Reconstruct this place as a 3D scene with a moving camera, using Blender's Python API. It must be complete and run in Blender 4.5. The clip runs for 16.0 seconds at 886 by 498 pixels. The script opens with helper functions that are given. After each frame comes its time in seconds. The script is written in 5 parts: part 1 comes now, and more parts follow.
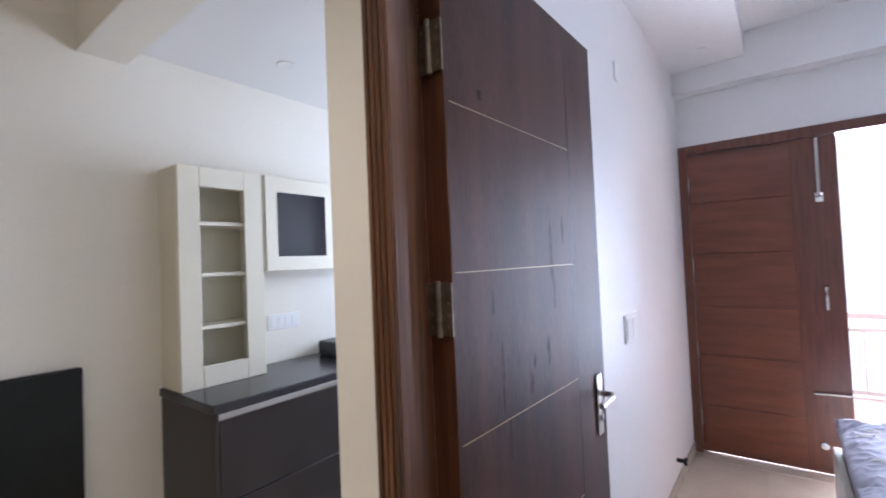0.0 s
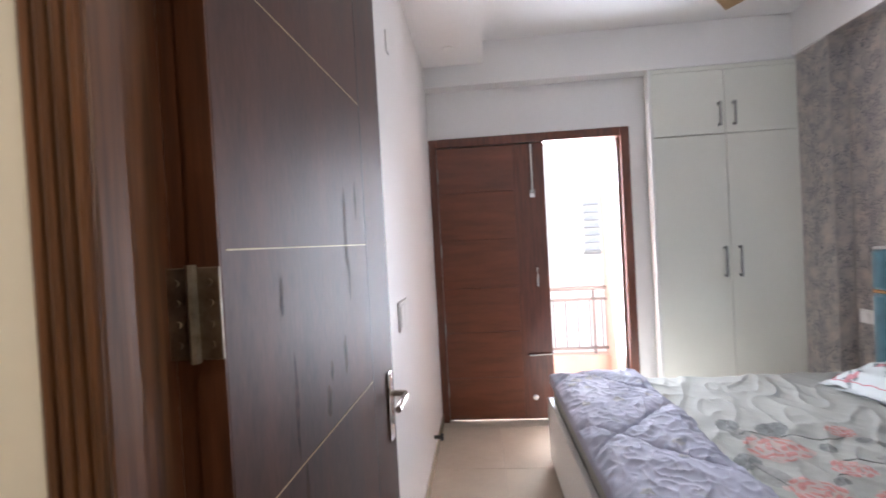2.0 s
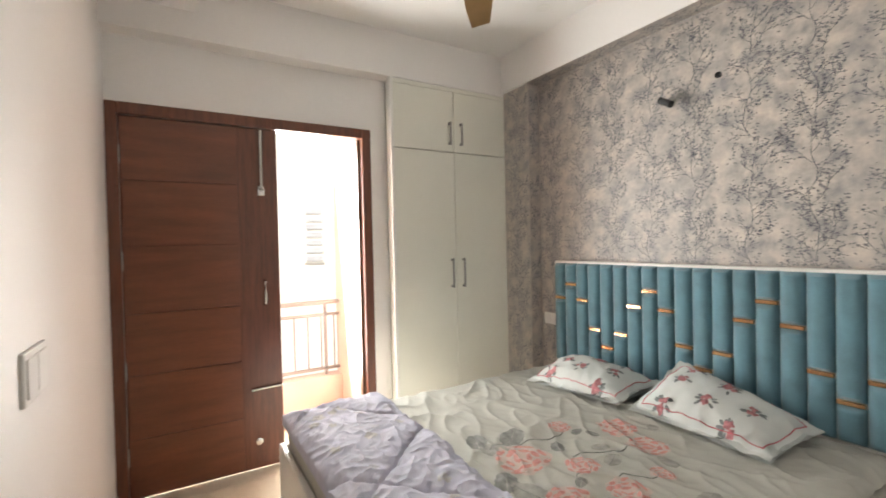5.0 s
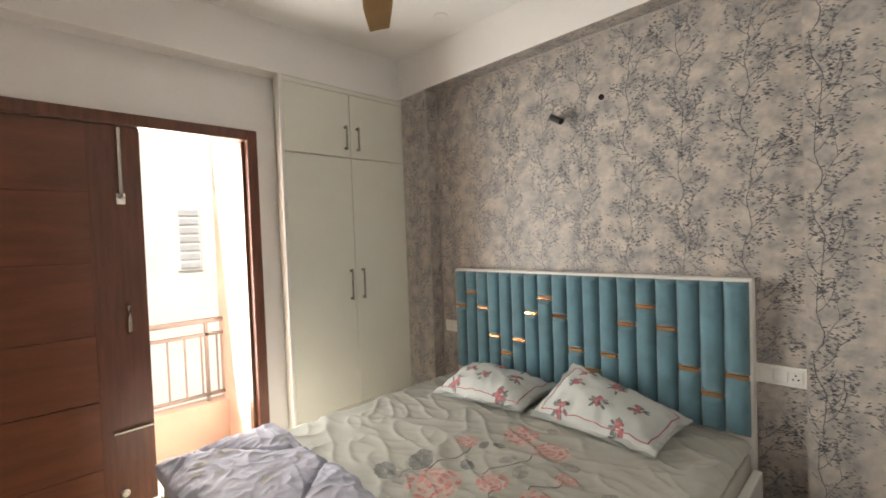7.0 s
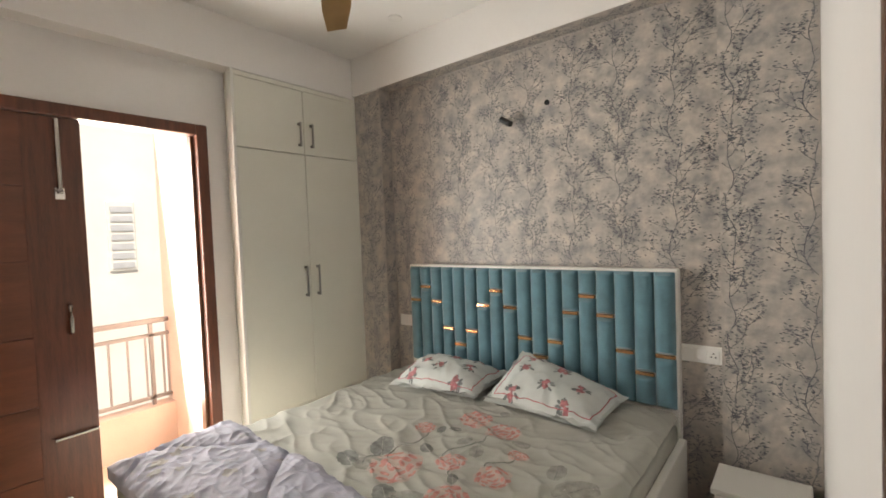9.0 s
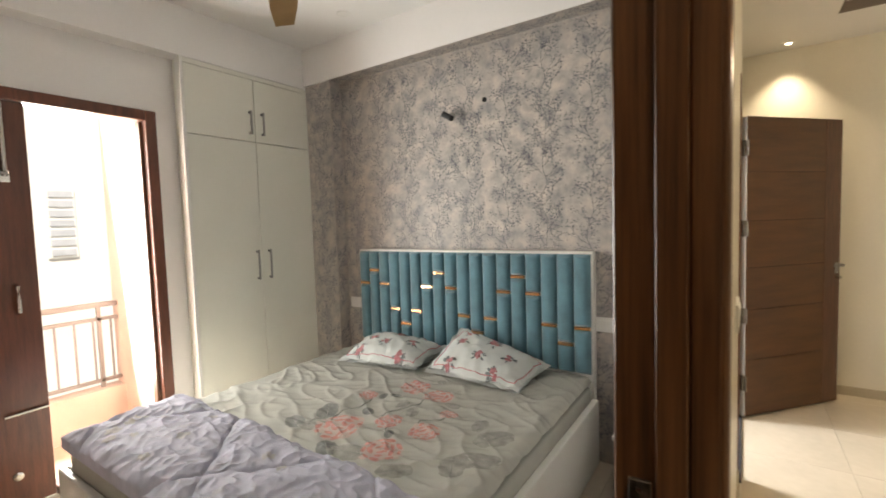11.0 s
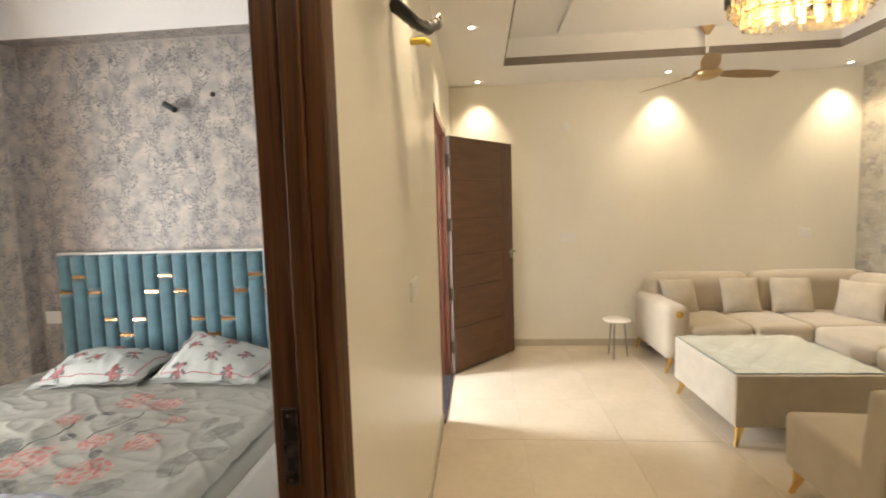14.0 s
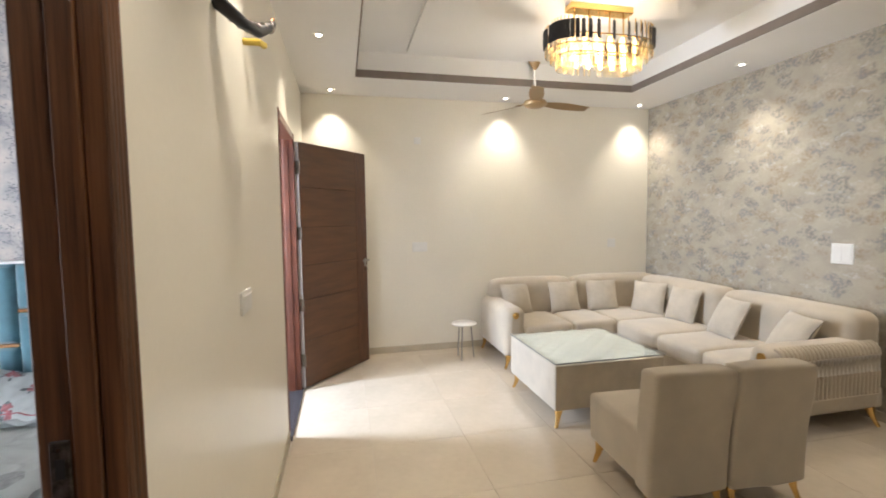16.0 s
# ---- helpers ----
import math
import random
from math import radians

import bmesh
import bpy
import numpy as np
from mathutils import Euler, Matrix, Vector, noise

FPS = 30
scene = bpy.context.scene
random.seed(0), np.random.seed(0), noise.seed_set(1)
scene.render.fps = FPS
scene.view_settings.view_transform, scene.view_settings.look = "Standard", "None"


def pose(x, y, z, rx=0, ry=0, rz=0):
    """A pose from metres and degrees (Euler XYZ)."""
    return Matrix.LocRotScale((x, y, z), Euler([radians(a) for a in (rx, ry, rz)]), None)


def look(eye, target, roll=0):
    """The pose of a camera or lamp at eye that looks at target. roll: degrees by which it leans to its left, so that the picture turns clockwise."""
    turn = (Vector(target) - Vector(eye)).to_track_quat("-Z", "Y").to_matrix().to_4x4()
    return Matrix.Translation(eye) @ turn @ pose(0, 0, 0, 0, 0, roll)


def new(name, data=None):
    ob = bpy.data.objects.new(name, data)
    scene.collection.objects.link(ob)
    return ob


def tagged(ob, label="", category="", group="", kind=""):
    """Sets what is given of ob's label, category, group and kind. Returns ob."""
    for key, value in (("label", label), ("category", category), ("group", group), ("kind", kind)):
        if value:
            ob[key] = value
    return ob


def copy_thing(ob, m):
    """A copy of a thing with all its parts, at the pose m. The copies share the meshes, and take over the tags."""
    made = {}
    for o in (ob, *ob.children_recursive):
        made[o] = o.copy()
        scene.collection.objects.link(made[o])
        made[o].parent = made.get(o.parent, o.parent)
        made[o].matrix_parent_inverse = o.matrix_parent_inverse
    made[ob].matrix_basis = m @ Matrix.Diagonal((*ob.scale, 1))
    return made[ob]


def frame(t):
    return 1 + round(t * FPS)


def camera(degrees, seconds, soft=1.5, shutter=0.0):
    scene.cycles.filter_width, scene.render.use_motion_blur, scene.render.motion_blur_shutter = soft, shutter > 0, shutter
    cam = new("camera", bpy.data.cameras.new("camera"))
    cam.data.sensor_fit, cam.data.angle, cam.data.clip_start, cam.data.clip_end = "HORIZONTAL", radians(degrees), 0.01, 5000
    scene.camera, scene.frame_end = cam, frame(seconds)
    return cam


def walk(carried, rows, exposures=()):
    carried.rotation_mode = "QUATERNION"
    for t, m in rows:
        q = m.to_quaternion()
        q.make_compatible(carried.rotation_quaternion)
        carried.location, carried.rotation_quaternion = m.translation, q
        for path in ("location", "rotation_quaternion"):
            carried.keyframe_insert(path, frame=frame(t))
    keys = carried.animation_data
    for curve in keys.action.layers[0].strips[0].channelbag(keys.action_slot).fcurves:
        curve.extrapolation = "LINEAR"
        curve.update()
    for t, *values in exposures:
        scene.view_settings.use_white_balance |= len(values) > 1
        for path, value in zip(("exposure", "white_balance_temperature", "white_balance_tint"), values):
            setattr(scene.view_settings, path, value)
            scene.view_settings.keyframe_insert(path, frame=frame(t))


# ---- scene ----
cam = camera(89.7, 16.0, soft=1.7, shutter=0.5)
PATH = [
    (0, (0.287, 0.573, 1.422), (-0.924, 2.164, 1.481), -2.4),
    (0.5, (0.233, 0.637, 1.408), (-0.785, 2.358, 1.462), -2.5),
    (1, (0.174, 0.694, 1.394), (-0.555, 2.556, 1.424), -2.8),
    (1.5, (0.116, 0.742, 1.386), (-0.338, 2.689, 1.39), -3.0),
    (2, (0.07, 0.789, 1.395), (-0.096, 2.782, 1.366), -3.1),
    (2.5, (0.042, 0.829, 1.404), (0.119, 2.827, 1.35), -3.2),
    (3, (0.024, 0.884, 1.401), (0.337, 2.857, 1.325), -3.0),
    (3.5, (0.023, 0.948, 1.389), (0.515, 2.884, 1.308), -2.6),
    (4, (0.027, 1.045, 1.383), (0.71, 2.923, 1.308), -2.0),
    (4.5, (0.027, 1.149, 1.378), (0.877, 2.959, 1.326), -1.5),
    (5, (0.029, 1.26, 1.385), (1.054, 2.978, 1.355), -1.3),
    (7.5, (0.048, 1.354, 1.475), (1.494, 2.734, 1.416), -2.2),
    (8, (0.008, 1.343, 1.469), (1.499, 2.675, 1.413), -2.2),
    (8.5, (-0.028, 1.331, 1.462), (1.499, 2.621, 1.401), -2.2),
    (10.8, (-0.154, 1.14, 1.446), (1.483, 2.283, 1.327), -1.9),
    (11, (-0.167, 1.103, 1.431), (1.487, 2.22, 1.308), -1.8),
    (11.5, (-0.186, 1.053, 1.421), (1.534, 2.063, 1.281), -2.0),
    (12, (-0.201, 0.996, 1.416), (1.597, 1.859, 1.264), -2.1),
    (12.5, (-0.224, 0.958, 1.42), (1.641, 1.664, 1.259), -2.3),
    (13, (-0.257, 0.919, 1.425), (1.668, 1.437, 1.26), -2.1),
    (13.5, (-0.29, 0.886, 1.43), (1.672, 1.233, 1.265), -1.9),
    (14, (-0.319, 0.848, 1.427), (1.667, 1.011, 1.263), -1.7),
    (14.5, (-0.342, 0.82, 1.422), (1.651, 0.816, 1.258), -1.4),
    (15, (-0.356, 0.79, 1.414), (1.63, 0.617, 1.253), -1.0),
    (15.5, (-0.362, 0.766, 1.417), (1.608, 0.457, 1.263), -0.8),
    (16, (-0.367, 0.746, 1.426), (1.58, 0.309, 1.291), -0.7),
]
EXPOSURES = [(0.0, 0.40, 5300, 18), (1.5, 0.27, 5700, 17), (3.5, 0.40, 6950, 12), (5.0, 0.28, 7300, 11), (8.5, -0.13, 7700, 11), (11.0, 0.06, 7500, 10), (12.5, 0.15, 7900, 10), (14.0, 0.38, 7250, 11), (16.0, 0.45, 5900, 11)]
walk(cam, [(t, look(eye, target, roll)) for t, eye, target, roll in PATH], EXPOSURES)


# ---- light ----
world = bpy.data.worlds.new("world")
scene.world = world
world.use_nodes = True
wn = world.node_tree
sky = wn.nodes.new("ShaderNodeTexSky")
sky.sky_type, sky.sun_disc = "NISHITA", False
sky.sun_elevation, sky.sun_rotation = radians(52), radians(200)
wn.links.new(sky.outputs["Color"], wn.nodes["Background"].inputs["Color"])
wn.nodes["Background"].inputs["Strength"].default_value = 0.15


def lamp(name, kind, m, power, color, **more):
    data = bpy.data.lights.new(name, kind)
    data.energy, data.color = power, color
    if kind == "AREA":
        data.shape, data.size, data.size_y = "RECTANGLE", more["w"], more["h"]
    elif kind == "SPOT":
        data.spot_size, data.spot_blend, data.shadow_soft_size = radians(more["cone"]), more["blend"], 0.03
    elif kind == "SUN":
        data.angle = radians(more["angle"])
    else:
        data.shadow_soft_size = more["r"]
    ob = new(name, data)
    ob.matrix_world = m
    return ob


DAY = (0.90, 0.95, 1.0)
WARM = (1.0, 0.86, 0.66)
lamp("sun", "SUN", look((0, 0, 0), (0.30, 0.70, -0.80)), 5.0, (1.0, 0.95, 0.88), angle=0.5)
lamp("balcony_daylight", "AREA", look((0.42, 4.93, 1.25), (0.50, 2.0, 1.70)), 228, DAY, w=1.5, h=1.9)
lamp("entry_daylight", "AREA", look((3.02, 2.9, 1.55), (2.86, 0.2, 0.35)), 140, (0.80, 0.88, 1.0), w=0.45, h=1.3)
# Daylight added through an unseen opening to brighten the kitchenette.
lamp("kitchen_unseen_daylight", "AREA", look((-1.0, 3.36, 1.65), (-1.1, 1.5, 1.3)), 19, DAY, w=0.7, h=0.95)
# The last six are out of view, added to light the near half.
SPOTS = [(4.17, 0.83), (2.87, 0.87), (4.17, -0.97), (4.17, -2.58), (2.82, -2.56), (1.45, -2.56), (1.45, 0.87), (0.15, -2.56), (0.30, 0.87), (-0.6, 0.55), (-1.35, -0.2)]
for sx, sy in SPOTS:
    lamp("downlight_lamp", "SPOT", look((sx, sy, 2.67), (sx, sy, 0)), 38, WARM, cone=90, blend=0.9)
lamp("chandelier_lamp", "POINT", pose(2.52, -1.04, 2.40), 20, WARM, r=0.1)


# ---- materials ----
def material(name, color, rough=0.6, metal=0.0, vary=0.06, scale=8.0, fine=180.0, bump=0.05, stretch=(1, 1, 1), spec=0.5, coat=0.0, second=None, sheen=0.0):
    """A surface with two scales of colour variation and a fine relief."""
    m = bpy.data.materials.new(name)
    m.use_nodes = True
    t = m.node_tree
    b = t.nodes["Principled BSDF"]
    b.inputs["Metallic"].default_value = metal
    b.inputs["Specular IOR Level"].default_value = spec
    b.inputs["Coat Weight"].default_value = coat
    b.inputs["Coat Roughness"].default_value = 0.12
    b.inputs["Sheen Weight"].default_value = sheen
    co = t.nodes.new("ShaderNodeTexCoord")
    mp = t.nodes.new("ShaderNodeMapping")
    mp.inputs["Scale"].default_value = stretch
    t.links.new(co.outputs["Object"], mp.inputs["Vector"])
    big, small = t.nodes.new("ShaderNodeTexNoise"), t.nodes.new("ShaderNodeTexNoise")
    big.inputs["Scale"].default_value, small.inputs["Scale"].default_value = scale, fine
    big.inputs["Detail"].default_value = 6
    for n in (big, small):
        t.links.new(mp.outputs["Vector"], n.inputs["Vector"])
    mix = t.nodes.new("ShaderNodeMath")
    mix.operation = "MULTIPLY_ADD"
    mix.inputs[1].default_value = 0.3
    t.links.new(small.outputs["Fac"], mix.inputs[0])
    t.links.new(big.outputs["Fac"], mix.inputs[2])
    ramp = t.nodes.new("ShaderNodeValToRGB")
    dark = second or tuple(c * (1 - 2.2 * vary) for c in color)
    light = tuple(min(1, c * (1 + vary)) for c in color)
    ramp.color_ramp.elements[0].position, ramp.color_ramp.elements[1].position = 0.42, 0.88
    ramp.color_ramp.elements[0].color, ramp.color_ramp.elements[1].color = (*dark, 1), (*light, 1)
    t.links.new(mix.outputs[0], ramp.inputs["Fac"])
    t.links.new(ramp.outputs["Color"], b.inputs["Base Color"])
    rr = t.nodes.new("ShaderNodeMapRange")
    rr.inputs["To Min"].default_value, rr.inputs["To Max"].default_value = max(0.02, rough * 0.8), min(1, rough * 1.2)
    t.links.new(big.outputs["Fac"], rr.inputs["Value"])
    t.links.new(rr.outputs["Result"], b.inputs["Roughness"])
    if bump:
        bn = t.nodes.new("ShaderNodeBump")
        bn.inputs["Strength"].default_value, bn.inputs["Distance"].default_value = bump, 0.004
        t.links.new(mix.outputs[0], bn.inputs["Height"])
        t.links.new(bn.outputs["Normal"], b.inputs["Normal"])
    return m


def glowing(name, color, strength):
    m = material(name, color, 0.4, bump=0)
    b = m.node_tree.nodes["Principled BSDF"]
    b.inputs["Emission Color"].default_value, b.inputs["Emission Strength"].default_value = (*color, 1), strength
    return m


def glass(name, tint=(1, 1, 1), rough=0.0):
    m = bpy.data.materials.new(name)
    m.use_nodes = True
    b = m.node_tree.nodes["Principled BSDF"]
    b.inputs["Base Color"].default_value, b.inputs["Roughness"].default_value = (*tint, 1), rough
    b.inputs["Transmission Weight"].default_value, b.inputs["IOR"].default_value = 1.0, 1.45
    return m


PAINT = material("bedroom_paint", (0.80, 0.78, 0.76), 0.45, vary=0.02, scale=1.5, fine=60, bump=0.06)
CREAM = material("cream_paint", (0.82, 0.78, 0.68), 0.32, vary=0.025, scale=1.2, fine=50, bump=0.06)
CEIL = material("ceiling_paint", (0.82, 0.81, 0.79), 0.6, vary=0.015, scale=1.5, fine=60, bump=0.04)
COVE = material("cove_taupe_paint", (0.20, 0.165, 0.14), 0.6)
TILE = material("polished_cream_tile", (0.61, 0.53, 0.42), 0.09, vary=0.045, scale=3.0, fine=25, bump=0.0, coat=0.3)
GROUT = material("tile_grout", (0.55, 0.49, 0.40), 0.8)
SKIRT = material("skirting_tile", (0.52, 0.46, 0.36), 0.25, vary=0.05)
GRANITE = material("dark_granite", (0.05, 0.05, 0.055), 0.2, vary=0.3, scale=60, fine=300, bump=0)
FRAMEWOOD = material("polished_frame_wood", (0.105, 0.040, 0.019), 0.30, vary=0.25, scale=9, fine=60, bump=0.1, stretch=(9, 9, 0.5), coat=0.25)
TEAK = material("striped_frame_wood", (0.135, 0.058, 0.024), 0.33, vary=0.32, scale=8, fine=60, bump=0.1, stretch=(12, 12, 0.3), coat=0.2)
LEAFWOOD = material("dark_flush_door_laminate", (0.076, 0.034, 0.023), 0.50, vary=0.34, scale=3.0, fine=60, bump=0.05, stretch=(2.2, 3.0, 0.5), coat=0.0, spec=0.24)
REDWOOD = material("brown_red_door_veneer", (0.165, 0.052, 0.025), 0.36, vary=0.15, scale=4, fine=40, bump=0.05, stretch=(0.7, 1, 4.5), coat=0.15)
STILEWOOD = material("brown_red_stile_veneer", (0.14, 0.043, 0.021), 0.36, vary=0.2, scale=5, fine=40, bump=0.08, stretch=(8, 1, 0.7), coat=0.15)
WALNUT = material("walnut_door_veneer", (0.110, 0.047, 0.019), 0.40, vary=0.16, scale=3, fine=40, bump=0.06, stretch=(0.9, 0.9, 6), coat=0.1)
STEEL = material("brushed_steel", (0.62, 0.60, 0.57), 0.25, 1.0, vary=0.05, bump=0.02)
DULLSTEEL = material("dull_grey_handle_metal", (0.34, 0.33, 0.31), 0.35, 1.0, vary=0.06, bump=0.02)
GOLD = material("polished_gold_metal", (0.83, 0.55, 0.20), 0.18, 1.0, vary=0.05, bump=0)
COPPER = material("rose_gold_strip", (0.80, 0.45, 0.24), 0.16, 1.0, vary=0.05, bump=0)
INLAY = material("dull_gold_inlay", (0.42, 0.30, 0.17), 0.5, 0.3, vary=0.1, bump=0)
FANGOLD = material("matte_gold_fan_paint", (0.42, 0.29, 0.15), 0.32, 0.6, vary=0.06, bump=0)
LAMINATE = material("ivory_laminate", (0.74, 0.73, 0.65), 0.38, vary=0.02, scale=2, fine=90, bump=0.02)
WHITELAM = material("white_laminate", (0.78, 0.77, 0.73), 0.35, vary=0.02, scale=2, fine=90, bump=0.02)
CREAMLAM = material("cream_laminate", (0.78, 0.74, 0.60), 0.35, vary=0.02, scale=2, fine=90, bump=0.02)
DARKLAM = material("dark_grey_laminate", (0.045, 0.037, 0.034), 0.35, vary=0.1, scale=4, bump=0.02, spec=0.3)
BLACKTOP = material("black_granite_counter", (0.035, 0.033, 0.036), 0.22, vary=0.2, scale=80, fine=300, bump=0)
BLACKGLASS = material("black_glass_panel", (0.012, 0.012, 0.016), 0.1, vary=0.05, bump=0)
BLACK = material("black_plastic", (0.02, 0.02, 0.022), 0.4, vary=0.1, bump=0)
PLASTIC = material("white_switch_plastic", (0.80, 0.79, 0.76), 0.3, vary=0.02, bump=0)
TEAL = material("teal_velvet", (0.098, 0.222, 0.275), 0.75, vary=0.14, scale=9, fine=250, bump=0.15, sheen=0.6)
SHEET = material("pale_sheet_cotton", (0.41, 0.405, 0.36), 0.85, vary=0.05, scale=5, fine=350, bump=0.15)
COMFORT = material("lavender_comforter_cotton", (0.48, 0.48, 0.57), 0.8, vary=0.09, scale=9, fine=250, bump=0.15)
PILLOW = material("pale_pillow_cotton", (0.55, 0.575, 0.555), 0.85, vary=0.04, scale=6, fine=350, bump=0.12)
ROSE = material("rose_red_print", (0.50, 0.26, 0.23), 0.85, vary=0.30, scale=38, second=(0.40, 0.145, 0.13))
ROSEPALE = material("pale_rose_print", (0.48, 0.35, 0.31), 0.85, vary=0.2, scale=30, second=(0.44, 0.39, 0.34))
LEAFGREY = material("grey_leaf_print", (0.22, 0.225, 0.21), 0.85, vary=0.2, scale=30)
LEAFPALE = material("pale_grey_leaf_print", (0.33, 0.325, 0.29), 0.85, vary=0.15, scale=30)
PALEBLOOM = material("pale_bloom_print", (0.48, 0.43, 0.38), 0.85, vary=0.15, scale=20)
CRIMSON = material("crimson_print", (0.50, 0.10, 0.13), 0.85, vary=0.2, scale=30)
DUSKY = material("dusky_rose_print", (0.48, 0.20, 0.21), 0.85, vary=0.3, scale=60)
SAGE = material("dark_sage_print", (0.20, 0.22, 0.22), 0.85, vary=0.2, scale=30)
SOFA = material("beige_sofa_velvet", (0.50, 0.43, 0.33), 0.85, vary=0.06, scale=6, fine=300, bump=0.12, sheen=0.4)
CUSHION = material("beige_cushion_velvet", (0.50, 0.44, 0.35), 0.85, vary=0.07, scale=9, fine=300, bump=0.12, sheen=0.4)
MARBLE = material("white_marble_stone", (0.78, 0.75, 0.70), 0.25, vary=0.06, scale=6, bump=0)
PEACH = material("peach_exterior_paint", (0.80, 0.62, 0.52), 0.8, vary=0.06, scale=3)
FACADE = material("white_exterior_paint", (0.80, 0.78, 0.74), 0.8, vary=0.05, scale=1)
LOUVRE = material("pale_grey_louvre_paint", (0.50, 0.52, 0.55), 0.6, vary=0.06)
GREYMETAL = material("grey_railing_paint", (0.30, 0.27, 0.25), 0.5, vary=0.08)
CONCRETE = material("grey_ground", (0.26, 0.25, 0.23), 0.9, vary=0.15, scale=0.4, fine=8)
PAPER = material("greige_wallpaper", (0.53, 0.465, 0.405), 0.48, vary=0.06, scale=11, fine=45, bump=0.06, second=(0.29, 0.28, 0.28))
TWIG = material("grey_twig_print", (0.165, 0.17, 0.19), 0.5, vary=0.10, scale=30)
TWIGPALE = material("pale_grey_twig_print", (0.25, 0.245, 0.255), 0.5, vary=0.08, scale=30)
PAPER2 = material("beige_leaf_wallpaper", (0.40, 0.36, 0.285), 0.6, vary=0.05, scale=7, fine=60, bump=0.05, second=(0.35, 0.31, 0.245))


def printed_blotches(m, layers):
    """Soft brushed blotches over a paper: each layer (cells per metre, shift, size, softness, colour) is mixed onto the colour below it."""
    t = m.node_tree
    b = t.nodes["Principled BSDF"]
    co = t.nodes.new("ShaderNodeTexCoord")
    wob = t.nodes.new("ShaderNodeTexNoise")
    wob.inputs["Scale"].default_value, wob.inputs["Detail"].default_value = 16, 5
    t.links.new(co.outputs["Object"], wob.inputs["Vector"])
    last = b.inputs["Base Color"].links[0].from_socket
    for scale, shift, size, soft, color in layers:
        mp = t.nodes.new("ShaderNodeMapping")
        mp.inputs["Location"].default_value, mp.inputs["Scale"].default_value = shift, (scale, 0.01, scale * 1.6)
        t.links.new(co.outputs["Object"], mp.inputs["Vector"])
        off = t.nodes.new("ShaderNodeVectorMath")
        off.operation = "MULTIPLY_ADD"
        off.inputs[1].default_value = (1.3, 0.0, 1.3)
        t.links.new(wob.outputs["Color"], off.inputs[0])
        t.links.new(mp.outputs["Vector"], off.inputs[2])
        v = t.nodes.new("ShaderNodeTexVoronoi")
        v.inputs["Scale"].default_value = 1.0
        t.links.new(off.outputs["Vector"], v.inputs["Vector"])
        r = t.nodes.new("ShaderNodeMapRange")
        r.inputs["From Min"].default_value, r.inputs["From Max"].default_value = size + soft, size
        t.links.new(v.outputs["Distance"], r.inputs["Value"])
        streak = t.nodes.new("ShaderNodeTexNoise")
        streak.inputs["Scale"].default_value, streak.inputs["Detail"].default_value = 45, 4
        t.links.new(co.outputs["Object"], streak.inputs["Vector"])
        f = t.nodes.new("ShaderNodeMath")
        f.operation, f.use_clamp = "MULTIPLY", True
        t.links.new(r.outputs["Result"], f.inputs[0])
        s2 = t.nodes.new("ShaderNodeMapRange")
        s2.inputs["From Min"].default_value, s2.inputs["From Max"].default_value = 0.36, 0.60
        t.links.new(streak.outputs["Fac"], s2.inputs["Value"])
        t.links.new(s2.outputs["Result"], f.inputs[1])
        mix = t.nodes.new("ShaderNodeMix")
        mix.data_type = "RGBA"
        t.links.new(f.outputs[0], mix.inputs["Factor"])
        t.links.new(last, mix.inputs[6])
        mix.inputs[7].default_value = (*color, 1)
        last = mix.outputs[2]
    t.links.new(last, b.inputs["Base Color"])


printed_blotches(PAPER2, (
    (4.5, (0, 0, 0), 0.32, 0.25, (0.44, 0.395, 0.32)),
    (5.5, (3.3, 0, 1.7), 0.25, 0.22, (0.31, 0.25, 0.17)),
    (5.0, (7.1, 0, 4.2), 0.27, 0.16, (0.225, 0.215, 0.19)),
    (5.4, (1.4, 0, 8.6), 0.20, 0.18, (0.245, 0.24, 0.225)),
    (7.0, (5.2, 0, 2.9), 0.16, 0.14, (0.47, 0.44, 0.39)),
))
CRYSTAL = glass("crystal_glass", (1.0, 0.92, 0.74), 0.12)
PANE = glass("clear_pane")
GLOWWARM = glowing("warm_lamp_glow", (1.0, 0.72, 0.34), 3.2)
GLOWSPOT = glowing("downlight_glow", (1.0, 0.90, 0.72), 14.0)


# ---- mesh tools ----
def finish(bm, name, mat, smooth=False):
    me = bpy.data.meshes.new(name)
    bm.normal_update()
    bm.to_mesh(me)
    bm.free()
    me.materials.append(mat)
    if smooth:
        me.polygons.foreach_set("use_smooth", [True] * len(me.polygons))
        me.set_sharp_from_angle(angle=radians(42))
    return me


def part(name, bm, mat, parent=None, label="", smooth=False):
    ob = new(name, finish(bm, name, mat, smooth))
    ob.parent = parent
    if label:
        tagged(ob, label)
    return ob


def thing(name, at, label, category, group="", kind="", rz=0.0):
    ob = new(name)
    ob.empty_display_size = 0.05
    ob.matrix_basis = pose(*at, 0, 0, rz)
    return tagged(ob, label, category, group, kind)


def add_box(bm, x0, x1, y0, y1, z0, z1, bevel=0.0, seg=1):
    r = bmesh.ops.create_cube(bm, size=1, matrix=Matrix.Translation(((x0 + x1) / 2, (y0 + y1) / 2, (z0 + z1) / 2)) @ Matrix.Diagonal((x1 - x0, y1 - y0, z1 - z0, 1)))
    if bevel:
        edges = list({e for v in r["verts"] for e in v.link_edges})
        bmesh.ops.bevel(bm, geom=edges, offset=bevel, segments=seg, profile=0.5, affect="EDGES", clamp_overlap=True)
    return bm


